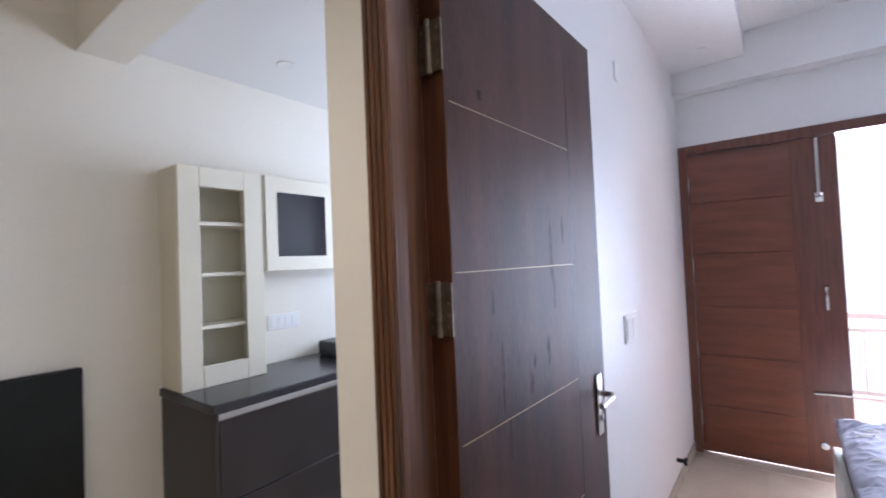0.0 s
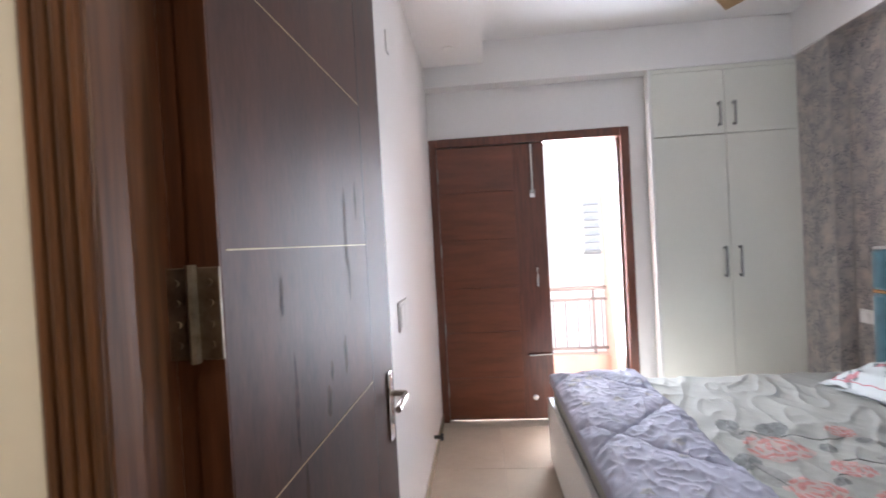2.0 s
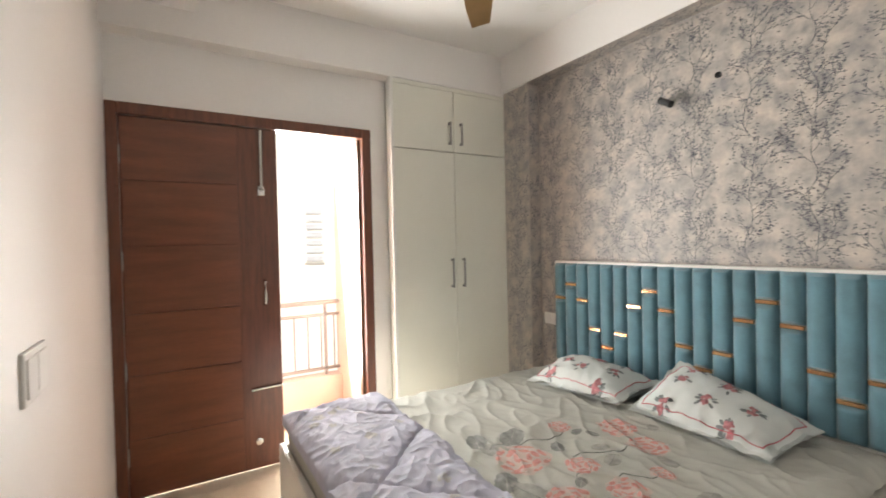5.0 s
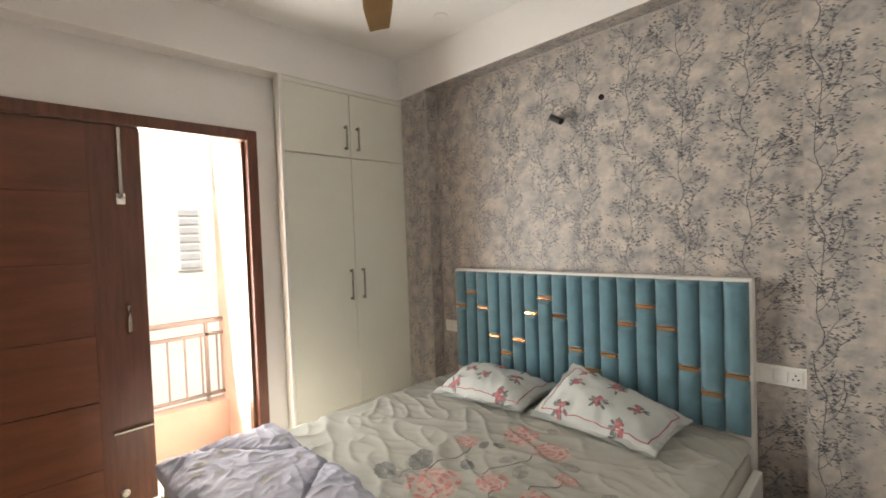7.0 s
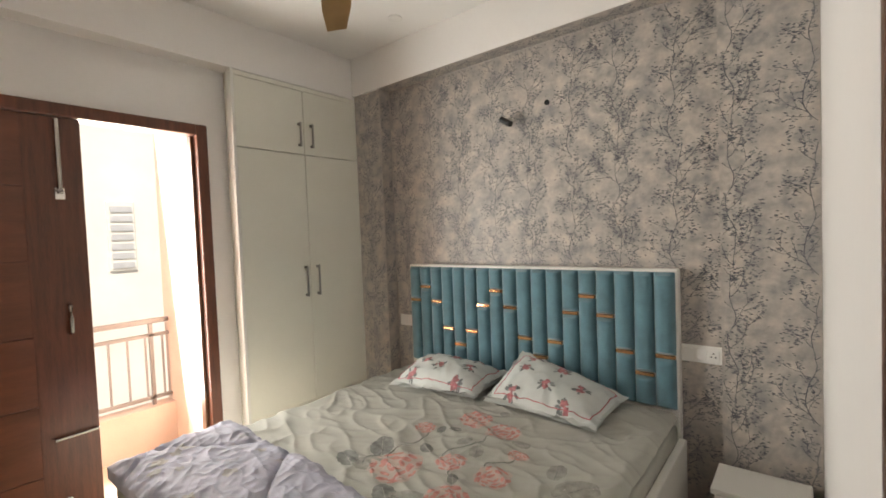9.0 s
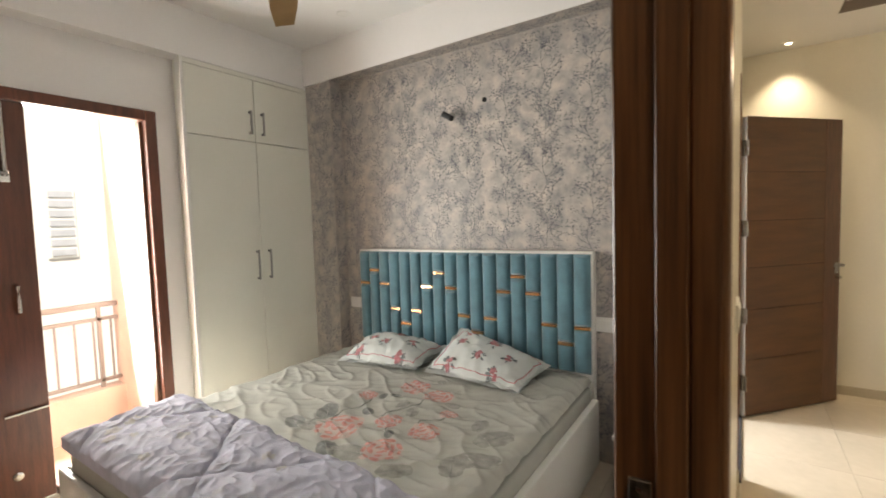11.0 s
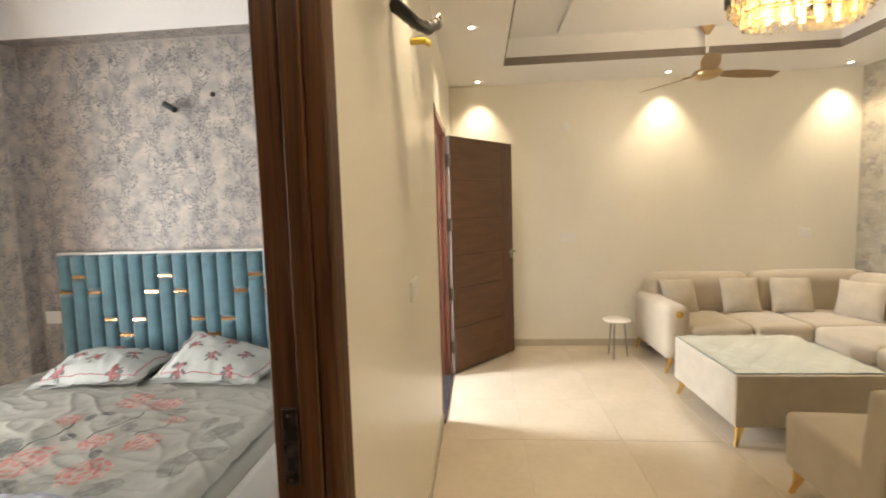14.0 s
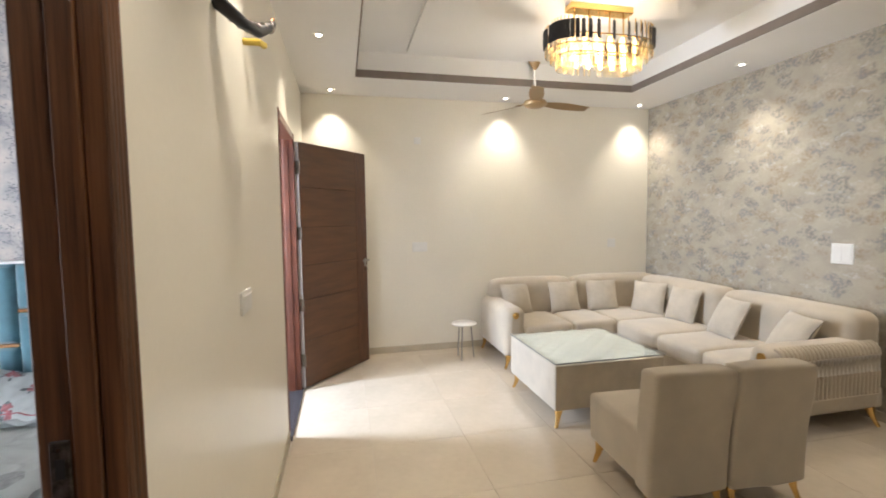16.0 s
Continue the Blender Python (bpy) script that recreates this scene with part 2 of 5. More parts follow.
def box(x0, x1, y0, y1, z0, z1, bevel=0.0, seg=1):
    return add_box(bmesh.new(), x0, x1, y0, y1, z0, z1, bevel, seg)


def add_tube(bm, points, radius, sides=10, taper=None):
    rings = []
    pts = [Vector(p) for p in points]
    for i, p in enumerate(pts):
        d = (pts[min(i + 1, len(pts) - 1)] - pts[max(i - 1, 0)]).normalized()
        q = d.to_track_quat("Z", "Y")
        r = radius * (taper[i] if taper else 1)
        rings.append([bm.verts.new(p + q @ Vector((r * math.cos(2 * math.pi * k / sides), r * math.sin(2 * math.pi * k / sides), 0))) for k in range(sides)])
    for a, b in zip(rings, rings[1:]):
        for k in range(sides):
            bm.faces.new((a[k], a[(k + 1) % sides], b[(k + 1) % sides], b[k]))
    bm.faces.new(list(reversed(rings[0])))
    bm.faces.new(rings[-1])
    return bm


def tube(points, radius, sides=10, taper=None):
    return add_tube(bmesh.new(), points, radius, sides, taper)


def lathe(profile, sides=24, centre=(0, 0, 0)):
    bm = bmesh.new()
    c = Vector(centre)
    rings = [[bm.verts.new(c + Vector((r * math.cos(2 * math.pi * k / sides), r * math.sin(2 * math.pi * k / sides), z))) for k in range(sides)] for r, z in profile]
    for a, b in zip(rings, rings[1:]):
        for k in range(sides):
            bm.faces.new((a[k], a[(k + 1) % sides], b[(k + 1) % sides], b[k]))
    bm.faces.new(list(reversed(rings[0])))
    bm.faces.new(rings[-1])
    return bm


def surface(fn, nu, nv):
    """A grid of points fn(u, v), u and v from 0 to 1."""
    bm = bmesh.new()
    g = [[bm.verts.new(fn(i / nu, j / nv)) for j in range(nv + 1)] for i in range(nu + 1)]
    for i in range(nu):
        for j in range(nv):
            bm.faces.new((g[i][j], g[i + 1][j], g[i + 1][j + 1], g[i][j + 1]))
    return bm


def structure(name, bm, mat, label, category):
    return tagged(part(name, bm, mat), label, category, kind="structure")


# ---- large structure ----
H, TOP = 2.69, 2.95
XL, XF, YR = -0.285, 4.335, -2.83
YW0, YW1 = 1.12, 1.255
bm = box(XL - 0.108, XL, YW1, 4.35, 0, TOP)
structure("wall_bedroom_west", bm, PAINT, "plain off-white painted bedroom wall", "wall")
bm = box(0.545, 2.58, YW0, YW1, 0, TOP)
add_box(bm, -0.288, 0.543, YW0, YW1, 2.19, TOP)
add_box(bm, XL - 0.108, -0.29, YW0, YW1, 0, TOP)
add_box(bm, 2.58, 3.50, YW0, YW1, 2.13, TOP)
add_box(bm, 3.50, XF + 0.15, YW0, YW1, 0, TOP)
structure("wall_living_north", bm, CREAM, "cream painted living room wall with two doorways", "wall")
bm = box(-0.29, 0.545, YW1, YW1 + 0.004, 2.19, TOP)
add_box(bm, 0.545, 2.42, YW1, YW1 + 0.004, 0, TOP)
structure("wall_bedroom_south", bm, PAINT, "off-white inner face of the bedroom door wall", "wall")
bm = box(XL, 1.21, 4.21, 4.35, 2.18, TOP)
add_box(bm, 1.21, 2.42, 4.21, 4.35, 0, TOP)
add_box(bm, XL, 2.42, 4.085, 4.21, 2.54, TOP)
structure("wall_bedroom_north", bm, PAINT, "off-white wall with an overhead beam round the balcony door", "wall")
bm = box(2.425, 2.57, YW1, 4.35, 0, TOP)
add_box(bm, 2.29, 2.425, YW1 + 0.004, 4.085, 2.56, TOP)
structure("wall_bedroom_east", bm, PAINT, "off-white beam and wall behind the headboard", "wall")
structure("wall_living_east", box(XF, XF + 0.15, YR, YW0, 0, TOP), CREAM, "cream painted wall washed by downlights", "wall")
structure("wall_living_south", box(-2.0, XF + 0.15, YR - 0.15, YR, 0, TOP), CREAM, "living room wall behind the sofa", "wall")
structure("wall_west", box(-2.15, -2.0, YR - 0.15, 3.4, 0, TOP), CREAM, "cream painted wall of the kitchenette and living room", "wall")
# The wall is out of view; its opening is added for the kitchenette daylight.
bm = box(-2.0, -1.4, 3.3, 3.45, 0, TOP)
add_box(bm, -0.6, XL - 0.108, 3.3, 3.45, 0, TOP)
add_box(bm, -1.4, -0.6, 3.3, 3.45, 0, 1.1)
add_box(bm, -1.4, -0.6, 3.3, 3.45, 2.2, TOP)
structure("wall_kitchen_north", bm, CREAM, "cream wall closing the kitchenette", "wall")
structure("beam_kitchen", box(-2.0, XL - 0.11, YW0, 1.30, 2.36, TOP), CREAM, "cream ceiling beam over the kitchenette opening", "beam")
structure("ceiling_kitchen", box(-2.0, XL - 0.11, 1.30, 3.3, 2.43, 2.5), CEIL, "plain white kitchenette ceiling", "ceiling")
# living room ceiling: lowered border, taupe cove and raised middle
TX0, TX1, TY0, TY1 = 0.2, 3.75, -2.18, 0.605
bm = box(-2.0, XF, TY1, YW0, H, 2.92)
add_box(bm, -2.0, XF, YR, TY0, H, 2.92)
add_box(bm, TX1, XF, TY0, TY1, H, 2.92)
add_box(bm, -2.0, TX0, TY0, TY1, H, 2.92)
add_box(bm, -2.0, XF, YR, YW0, 2.92, TOP)
add_box(bm, TX0 + 0.3, TX1 - 0.13, TY0 + 0.45, TY1 - 0.45, 2.885, 2.92)
structure("ceiling_living", bm, CEIL, "white tray ceiling with a lowered border", "ceiling")
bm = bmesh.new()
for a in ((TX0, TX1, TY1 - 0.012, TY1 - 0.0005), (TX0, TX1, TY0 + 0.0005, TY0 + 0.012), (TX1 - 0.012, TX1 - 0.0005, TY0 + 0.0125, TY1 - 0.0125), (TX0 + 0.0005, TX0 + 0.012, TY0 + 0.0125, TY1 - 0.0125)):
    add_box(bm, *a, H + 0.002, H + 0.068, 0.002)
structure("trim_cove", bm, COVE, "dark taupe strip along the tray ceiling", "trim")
# bedroom ceiling
bm = box(XL, 0.157, YW1, 4.085, H, 2.85)
add_box(bm, XL, 2.29, YW1, 4.085, 2.85, TOP)
structure("ceiling_bedroom", bm, CEIL, "white bedroom ceiling with a lowered border", "ceiling")
# Out of view; added to keep the sun out of the rooms.
structure("roof", box(-2.2, 4.7, -3.1, 4.4, TOP, 3.1), FACADE, "unseen slab added over the flat to block the sun", "roof")
# outdoors
structure("ground", box(-150, 150, -150, 150, -6.2, -6.0), CONCRETE, "grey ground far below the balcony", "ground")
bm = box(-2.3, 4.7, -3.1, 4.35, -6.0, -0.03)
add_box(bm, -0.6, 1.5, 4.35, 5.12, -0.2, -0.03)
structure("slab", bm, FACADE, "floor slab of the building", "slab")
bm = box(1.22, 1.40, 4.35, 5.12, -0.03, 2.9)
structure("wall_balcony", bm, PEACH, "peach painted side wall of the balcony", "wall")
bm = box(-0.6, -0.42, 4.35, 5.12, -0.03, 2.9)
structure("wall_balcony_west", bm, PEACH, "peach painted side wall of the balcony", "wall")
structure("parapet", box(-0.42, 1.22, 4.98, 5.12, -0.03, 0.28), PEACH, "low peach parapet below the balcony railing", "parapet")
# landing beyond the entrance door
bm = box(2.57, 5.4, YW1, 4.0, -0.03, 0.0)
structure("floor_landing", bm, GRANITE, "dark granite landing outside the entrance", "floor")
structure("wall_landing", box(5.4, 5.55, 0.97, 4.0, -0.03, 2.9), CREAM, "cream wall of the landing", "wall")
# floors, skirting, threshold
structure("floor", box(-2.0, XF, YR, 4.35, -0.03, -0.003), GROUT, "cement bed under cream floor tiles", "floor")
structure("threshold", box(2.58, 3.50, YW0 - 0.02, YW1 + 0.02, -0.002, 0.012), GRANITE, "dark granite entrance threshold", "threshold")
SK = 0.070
for nm, a in (("baseboard_1", (0.545, 2.575, YW0 - 0.010, YW0)), ("baseboard_2", (3.52, XF - 0.011, YW0 - 0.010, YW0)), ("baseboard_3", (XF - 0.010, XF, YR, YW0)), ("baseboard_4", (-2.0, XF - 0.011, YR, YR + 0.010)), ("baseboard_5", (XL, XL + 0.010, YW1, 4.20))):
    structure(nm, box(*a, 0, SK, 0.003), SKIRT, "low beige tile skirting", "skirting")


# ---- doors ----
def door_frame(name, x0, x1, top, mat, label, w=0.055, rebate=0.0, y0=YW0 - 0.004, y1=YW1 + 0.002):
    """Two jambs with a moulded front and a head."""
    root = thing(name, ((x0 + x1) / 2, y0, 0), label, "door frame", kind="structure")
    inv = root.matrix_basis.inverted()

    def jamb(a, b, inner, step=0.0):
        bm = box(a, b, y0 + 0.006, y0 + 0.045, 0, top, 0.004)
        add_box(bm, a, b - step, y0 + 0.045, y1 - (0.024 if step else 0), 0, top, 0.003)
        n = 4
        for i in range(n):
            c = a + (b - a) * (i + 0.5) / n
            add_tube(bm, [(c, y0 + 0.005, 0.002), (c, y0 + 0.005, top - 0.002)], (b - a) / n * 0.44, 8)
        if not step:
            add_box(bm, inner - 0.007, inner + 0.007, y0 + 0.045, y0 + 0.085, 0, top, 0.002)
        return bm
    for nm, bm in (("jamb", jamb(x0, x0 + w, x0 + w, rebate)), ("jamb", jamb(x1 - w, x1, x1 - w)), ("head", box(x0 + w, x1 - w, y0 + 0.003, y1, top - w, top, 0.004))):
        bm.transform(inv)
        part(nm, bm, mat, root)
    return root


HINGEMETAL = material("tarnished_hinge_steel", (0.36, 0.33, 0.27), 0.35, 1.0, vary=0.2, scale=30)


def hinge(parent, x, y, z, mat=HINGEMETAL):
    h = part("hinge", tube([(x, y, z - 0.055), (x, y, z + 0.055)], 0.006, 8), mat, parent, "steel butt hinge")
    for s in (-1, 1):
        b = box(x + 0.002, x + 0.0055, min(y + s * 0.004, y + s * 0.032), max(y + s * 0.004, y + s * 0.032), z - 0.052, z + 0.052, 0.001)
        for dz in (-0.035, -0.012, 0.012, 0.035):
            add_tube(b, [(x + 0.000, y + s * 0.020, z + dz), (x + 0.004, y + s * 0.020, z + dz)], 0.004, 8)
        part("plate", b, mat, h)
    return h


def lever(parent, x, y, z, side, along, mat=STEEL):
    """A lever handle on a long plate, on a leaf that lies in the local x-z plane; side: -1 or 1 along y."""
    h = part("handle", box(x - 0.02, x + 0.02, min(y, y + side * 0.008), max(y, y + side * 0.008), z - 0.10, z + 0.09, 0.003), mat, parent, "steel lever handle")
    part("lever", tube([(x, y, z + 0.03), (x, y + side * 0.045, z + 0.03), (x + along * 0.02, y + side * 0.052, z + 0.03), (x + along * 0.11, y + side * 0.05, z + 0.025)], 0.009, 8), mat, h)
    part("keyhole", tube([(x, y + side * 0.007, z - 0.045), (x, y + side * 0.014, z - 0.045)], 0.010, 10), DULLSTEEL, h)
    return h


door_frame("door_frame_bedroom", -0.29, 0.545, 2.19, TEAK, "ribbed brown wooden frame of the bedroom doorway", rebate=0.030)
# Dark wood filler imitates the shade in the gap beside the leaf.
bm = box(-0.284, -0.261, 1.272, 1.30, 0, 2.12)
add_box(bm, -0.2895, -0.2835, 1.232, 1.271, 0, 2.12)
rb = part("gap_shade_strip", bm, FRAMEWOOD)
tagged(rb, "dark filler strip for the shaded gap behind the bedroom door hinges", "trim", kind="structure")
# bedroom leaf, swung against the west wall; local x runs from the hinge to the free edge, local -y faces the room
leaf = thing("bedroom_door", (-0.222, 1.268, 0), "open dark brown flush door with thin gold inlay lines", "door", rz=88.6)
LW, LT, LH = 0.80, 0.036, 2.12
part("panel", box(0, LW, 0, LT, 0.012, LH, 0.002), LEAFWOOD, leaf)
for z in (1.74, 1.40, 1.065, 0.73, 0.40):
    part("inlay_line", box(0.012, 0.585, -0.0008, 0.002, z - 0.0010, z + 0.0010), INLAY, leaf, "thin gold inlay line")
part("groove", box(0.590, 0.593, -0.0008, 0.002, 0.02, LH - 0.01), BLACK, leaf)
part("edge_band", box(-0.002, 0.0, 0.0, LT, 0.012, LH), FRAMEWOOD, leaf, "brown door edge")
lever(leaf, 0.735, 0, 0.955, -1, -1)
for z in (0.30, 1.33, 1.85):
    hinge(leaf, -0.009, 0.030, z)
SCUFF = material("greasy_scuff", (0.055, 0.027, 0.019), 0.62, vary=0.4, scale=40, spec=0.2)
for x, z, rx, rz in ((0.14, 1.33, 0.006, 0.03), (0.44, 1.44, 0.010, 0.085), (0.45, 1.33, 0.006, 0.05), (0.40, 1.18, 0.010, 0.04), (0.30, 1.12, 0.011, 0.030), (0.32, 1.17, 0.007, 0.020), (0.17, 1.16, 0.006, 0.085), (0.19, 1.02, 0.006, 0.05), (0.52, 1.50, 0.007, 0.045), (0.12, 1.78, 0.010, 0.012)):
    bm = bmesh.new()
    bm.faces.new([bm.verts.new((x + rx * math.cos(k * 0.524) * (1 + 0.3 * math.sin(k * 2.1 + x * 40)), -0.0006, z + rz * math.sin(k * 0.524))) for k in range(12)])
    part("scuff_mark", bm, SCUFF, leaf, "dark greasy scuff")
# strike plate on the other jamb
AGED = material("aged_dark_metal", (0.13, 0.115, 0.10), 0.4, 1.0, vary=0.3, scale=40)
sp = thing("strike_plate", (0.485, 1.220, 0.985), "aged dark metal strike plate on the door jamb", "strike plate")
part("plate", box(-0.004, 0.004, -0.014, 0.016, -0.080, 0.075, 0.0015), AGED, sp)
part("latch_hole", box(-0.0048, -0.0030, -0.006, 0.008, 0.010, 0.045), BLACK, sp)
part("bolt_hole", box(-0.0048, -0.0030, -0.006, 0.008, -0.050, -0.022), BLACK, sp)
for z in (-0.068, 0.062):
    part("screw", tube([(-0.007, 0.001, z), (0.0, 0.001, z)], 0.0045, 8), STEEL, sp)

door_frame("door_frame_entrance", 2.58, 3.50, 2.13, STILEWOOD, "brown wooden frame of the entrance doorway")
ent = thing("entrance_door", (3.478, 1.085, 0), "open walnut veneer entrance door with steel hardware", "door", rz=-41.0)
EW = 0.865
bm = box(0, EW, 0.0, 0.036, 0.015, 2.07, 0.002)
part("panel", bm, LEAFWOOD, ent)
part("stile", box(EW - 0.155, EW - 0.002, -0.0025, 0.001, 0.017, 2.068, 0.001), FRAMEWOOD, ent)
EZ = (0.018, 0.41, 0.76, 1.05, 1.37, 1.70, 2.066)
for z0, z1 in zip(EZ, EZ[1:]):
    part("veneer_board", box(0.003, EW - 0.158, -0.003, 0.001, z0 + 0.003, z1 - 0.003, 0.001), WALNUT, ent)
part("edge_band", box(-0.003, 0, 0, 0.036, 0.015, 2.07), PLASTIC, ent, "pale unpainted door edge")
for sd, yy in ((-1, -0.003), (1, 0.037)):
    hd = part("handle", box(EW - 0.052, EW - 0.022, min(yy, yy + sd * 0.008), max(yy, yy + sd * 0.008), 0.965, 1.045, 0.003), DULLSTEEL, ent, "dull steel lever handle")
    part("lever", tube([(EW - 0.037, yy, 1.03), (EW - 0.037, yy + sd * 0.05, 1.03), (EW - 0.052, yy + sd * 0.056, 1.03), (EW - 0.13, yy + sd * 0.054, 1.028)], 0.009, 8), DULLSTEEL, hd)
    part("key_cylinder", tube([(EW - 0.037, yy, 0.94), (EW - 0.037, yy + sd * 0.03, 0.94)], 0.013, 10), STEEL, hd)
part("latch_plate", box(EW - 0.0005, EW + 0.002, 0.008, 0.030, 0.90, 1.07, 0.0005), STEEL, ent, "steel latch plate")
for z in (0.25, 0.72, 1.32, 1.86):
    hinge(ent, -0.010, 0.012, z)

# balcony door: frame, leaf, fixed open light
bd = thing("balcony_door", (0.46, 4.21, 0), "brown wooden balcony door with a tall open light beside it", "door")
for nm, a in (("jamb", (-0.745, -0.690, -0.02, 0.10, 0, 2.18)), ("jamb", (0.685, 0.748, -0.02, 0.10, 0, 2.18)), ("head", (-0.69, 0.685, -0.02, 0.10, 2.115, 2.18)), ("sill", (0.125, 0.685, 0.0, 0.10, 0.0, 0.045))):
    part(nm, box(*a, 0.005), STILEWOOD, bd)
# Boxes added behind the leaf to block light through its gaps.
part("light_stop", box(-0.689, -0.655, 0.042, 0.065, 0.0, 2.114), STILEWOOD, bd)
part("light_stop", box(-0.655, 0.124, 0.042, 0.065, 2.085, 2.114), STILEWOOD, bd)
part("inner_lip", box(0.665, 0.684, 0.03, 0.09, 0.045, 2.112, 0.002), WALNUT, bd)
bl = part("door_leaf", box(-0.688, 0.122, 0.004, 0.040, 0.012, 2.112, 0.002), STILEWOOD, bd)
BZ = (0.02, 0.34, 0.69, 1.03, 1.40, 1.76, 2.105)
for z0, z1 in zip(BZ, BZ[1:]):
    part("veneer_board", box(-0.680, -0.110, -0.002, 0.005, z0 + 0.003, z1 - 0.003, 0.0015), REDWOOD, bl)
part("tower_bolt", tube([(0.025, -0.014, 1.73), (0.025, -0.014, 2.10)], 0.011, 8), STEEL, bl, "long steel tower bolt")
part("bolt_knob", tube([(0.012, -0.016, 1.745), (0.036, -0.034, 1.745)], 0.008, 8), STEEL, bl)
part("bolt_plate", box(0.005, 0.045, -0.006, 0.004, 1.70, 1.76, 0.002), STEEL, bl)
part("pull_handle", tube([(0.030, 0.004, 1.175), (0.030, -0.035, 1.165), (0.030, -0.040, 1.10), (0.030, -0.035, 1.035), (0.030, 0.004, 1.025)], 0.010, 8), STEEL, bl, "steel pull handle")
part("aldrop", tube([(-0.06, -0.014, 0.505), (0.115, -0.014, 0.510)], 0.008, 8), STEEL, bl, "steel sliding bolt")
part("lock", lathe([(0.022, 0), (0.022, 0.008), (0.012, 0.013)], 14), STEEL, bl, "round steel lock").matrix_basis = pose(-0.025, 0.002, 0.18, 90, 0, 0)
for z in (0.25, 0.72, 1.32, 1.90):
    part("hinge", tube([(-0.689, -0.008, z - 0.05), (-0.689, -0.008, z + 0.05)], 0.007, 8), DULLSTEEL, bl)


# ---- bedroom furniture ----
# wardrobe
wd = thing("wardrobe", (1.83, 4.085, 0), "built-in ivory laminate wardrobe with grey bar handles", "wardrobe")
part("body", box(-0.495, 0.481, 0.02, 0.123, 0.0, 2.538), LAMINATE, wd)
part("edge_strip", box(-0.518, -0.497, -0.012, 0.05, 0.0, 2.536, 0.004), WHITELAM, wd, "white edge strip")
part("plinth", box(-0.495, 0.481, 0.004, 0.018, 0.0, 0.29, 0.002), LAMINATE, wd)
part("top_strip", box(-0.495, 0.481, 0.0, 0.018, 2.505, 2.537, 0.002), LAMINATE, wd)
for x0, x1, s in ((-0.494, -0.003, 1), (0.001, 0.480, -1)):
    for z0, z1, hz in ((0.294, 2.048, 1.155), (2.056, 2.502, 2.19)):
        d = part("cabinet_door", box(x0, x1, -0.003, 0.018, z0, z1, 0.002), LAMINATE, wd)
        hx = (x1 - 0.040) if s > 0 else (x0 + 0.055)
        hl = 0.11 if hz < 2 else 0.085
        hb = box(hx - 0.008, hx + 0.008, -0.034, -0.026, hz - hl, hz + hl, 0.003)
        for zz in (hz - hl + 0.012, hz + hl - 0.012):
            add_box(hb, hx - 0.007, hx + 0.007, -0.028, -0.002, zz - 0.008, zz + 0.008)
        part("handle", hb, DULLSTEEL, d, "grey metal bar handle")

# bed
BX0, BX1, BY0, BY1, BZT = 0.47, 2.345, 1.79, 3.57, 0.52
bed = thing("bed", ((BX0 + BX1) / 2, (BY0 + BY1) / 2, 0), "white box bed with a tall teal channel-tufted headboard", "bed")
binv = bed.matrix_basis.inverted()


def bed_part(name, bm, mat, label="", smooth=False, parent=bed):
    bm.transform(binv)
    return part(name, bm, mat, parent, label, smooth)


bed_part("side_rail", box(BX0, BX1, BY0 - 0.02, BY0 + 0.015, 0.03, 0.40, 0.006, 2), WHITELAM)
bed_part("side_rail", box(BX0, BX1, BY1 - 0.015, BY1 + 0.02, 0.03, 0.40, 0.006, 2), WHITELAM)
bed_part("footboard", box(BX0 - 0.03, BX0, BY0 - 0.02, BY1 + 0.02, 0.02, 0.40, 0.006, 2), WHITELAM)
bed_part("platform", box(BX0, BX1, BY0 + 0.015, BY1 - 0.015, 0.05, 0.30), WHITELAM)
for bx in (BX0 + 0.05, BX1 - 0.05):
    for by in (BY0 + 0.05, BY1 - 0.05):
        bed_part("foot", box(bx - 0.03, bx + 0.03, by - 0.03, by + 0.03, 0.0, 0.05), BLACK)
# headboard
HY0, HY1, HZ0, HZ1 = 1.80, 3.604, 0.532, 1.235
hb = bed_part("headboard", box(2.362, 2.42, HY0, HY1, 0.02, HZ1, 0.004), WHITELAM, "white edged teal velvet headboard")
CH = 18
LEVELS = (1.076, 0.976, 0.795, 0.693)
STRIPS = (1, 0, 1, 2, 3, 2)
cw = (HY1 - HY0 - 0.024) / CH


def channel(y0, y1, z0, z1):
    """One padded upright channel with rounded sides and ends."""
    def fn(u, v):
        a = 2 * u - 1
        e = min(v, 1 - v) * (z1 - z0)
        d = 0.036 * (1 - abs(a) ** 2.6) ** 0.6 * min(1.0, (0.25 + e / 0.018) if e < 0.0135 else 1.0)
        wob = 0.0015 * noise.noise(Vector((y0 * 40, z0 + v * 9, a)))
        return (2.362 - d - wob, y0 + (y1 - y0) * u, z0 + (z1 - z0) * v)
    return surface(fn, 10, 26)


for i in range(CH):
    y1 = HY1 - 0.012 - i * cw
    y0 = y1 - cw
    z0, z1 = HZ0, HZ1 - 0.014
    zc = LEVELS[STRIPS[i % 6]]
    for a, c in ((z0, zc - 0.011), (zc + 0.011, z1)):
        b = channel(y0, y1, a, c)
        b.transform(binv)
        part("channel", b, TEAL, hb, "", True)
    b = box(2.345, 2.363, y0 + 0.002, y1 - 0.002, zc - 0.010, zc + 0.010, 0.003)
    b.transform(binv)
    part("metal_strip", b, COPPER, hb, "rose gold strip")


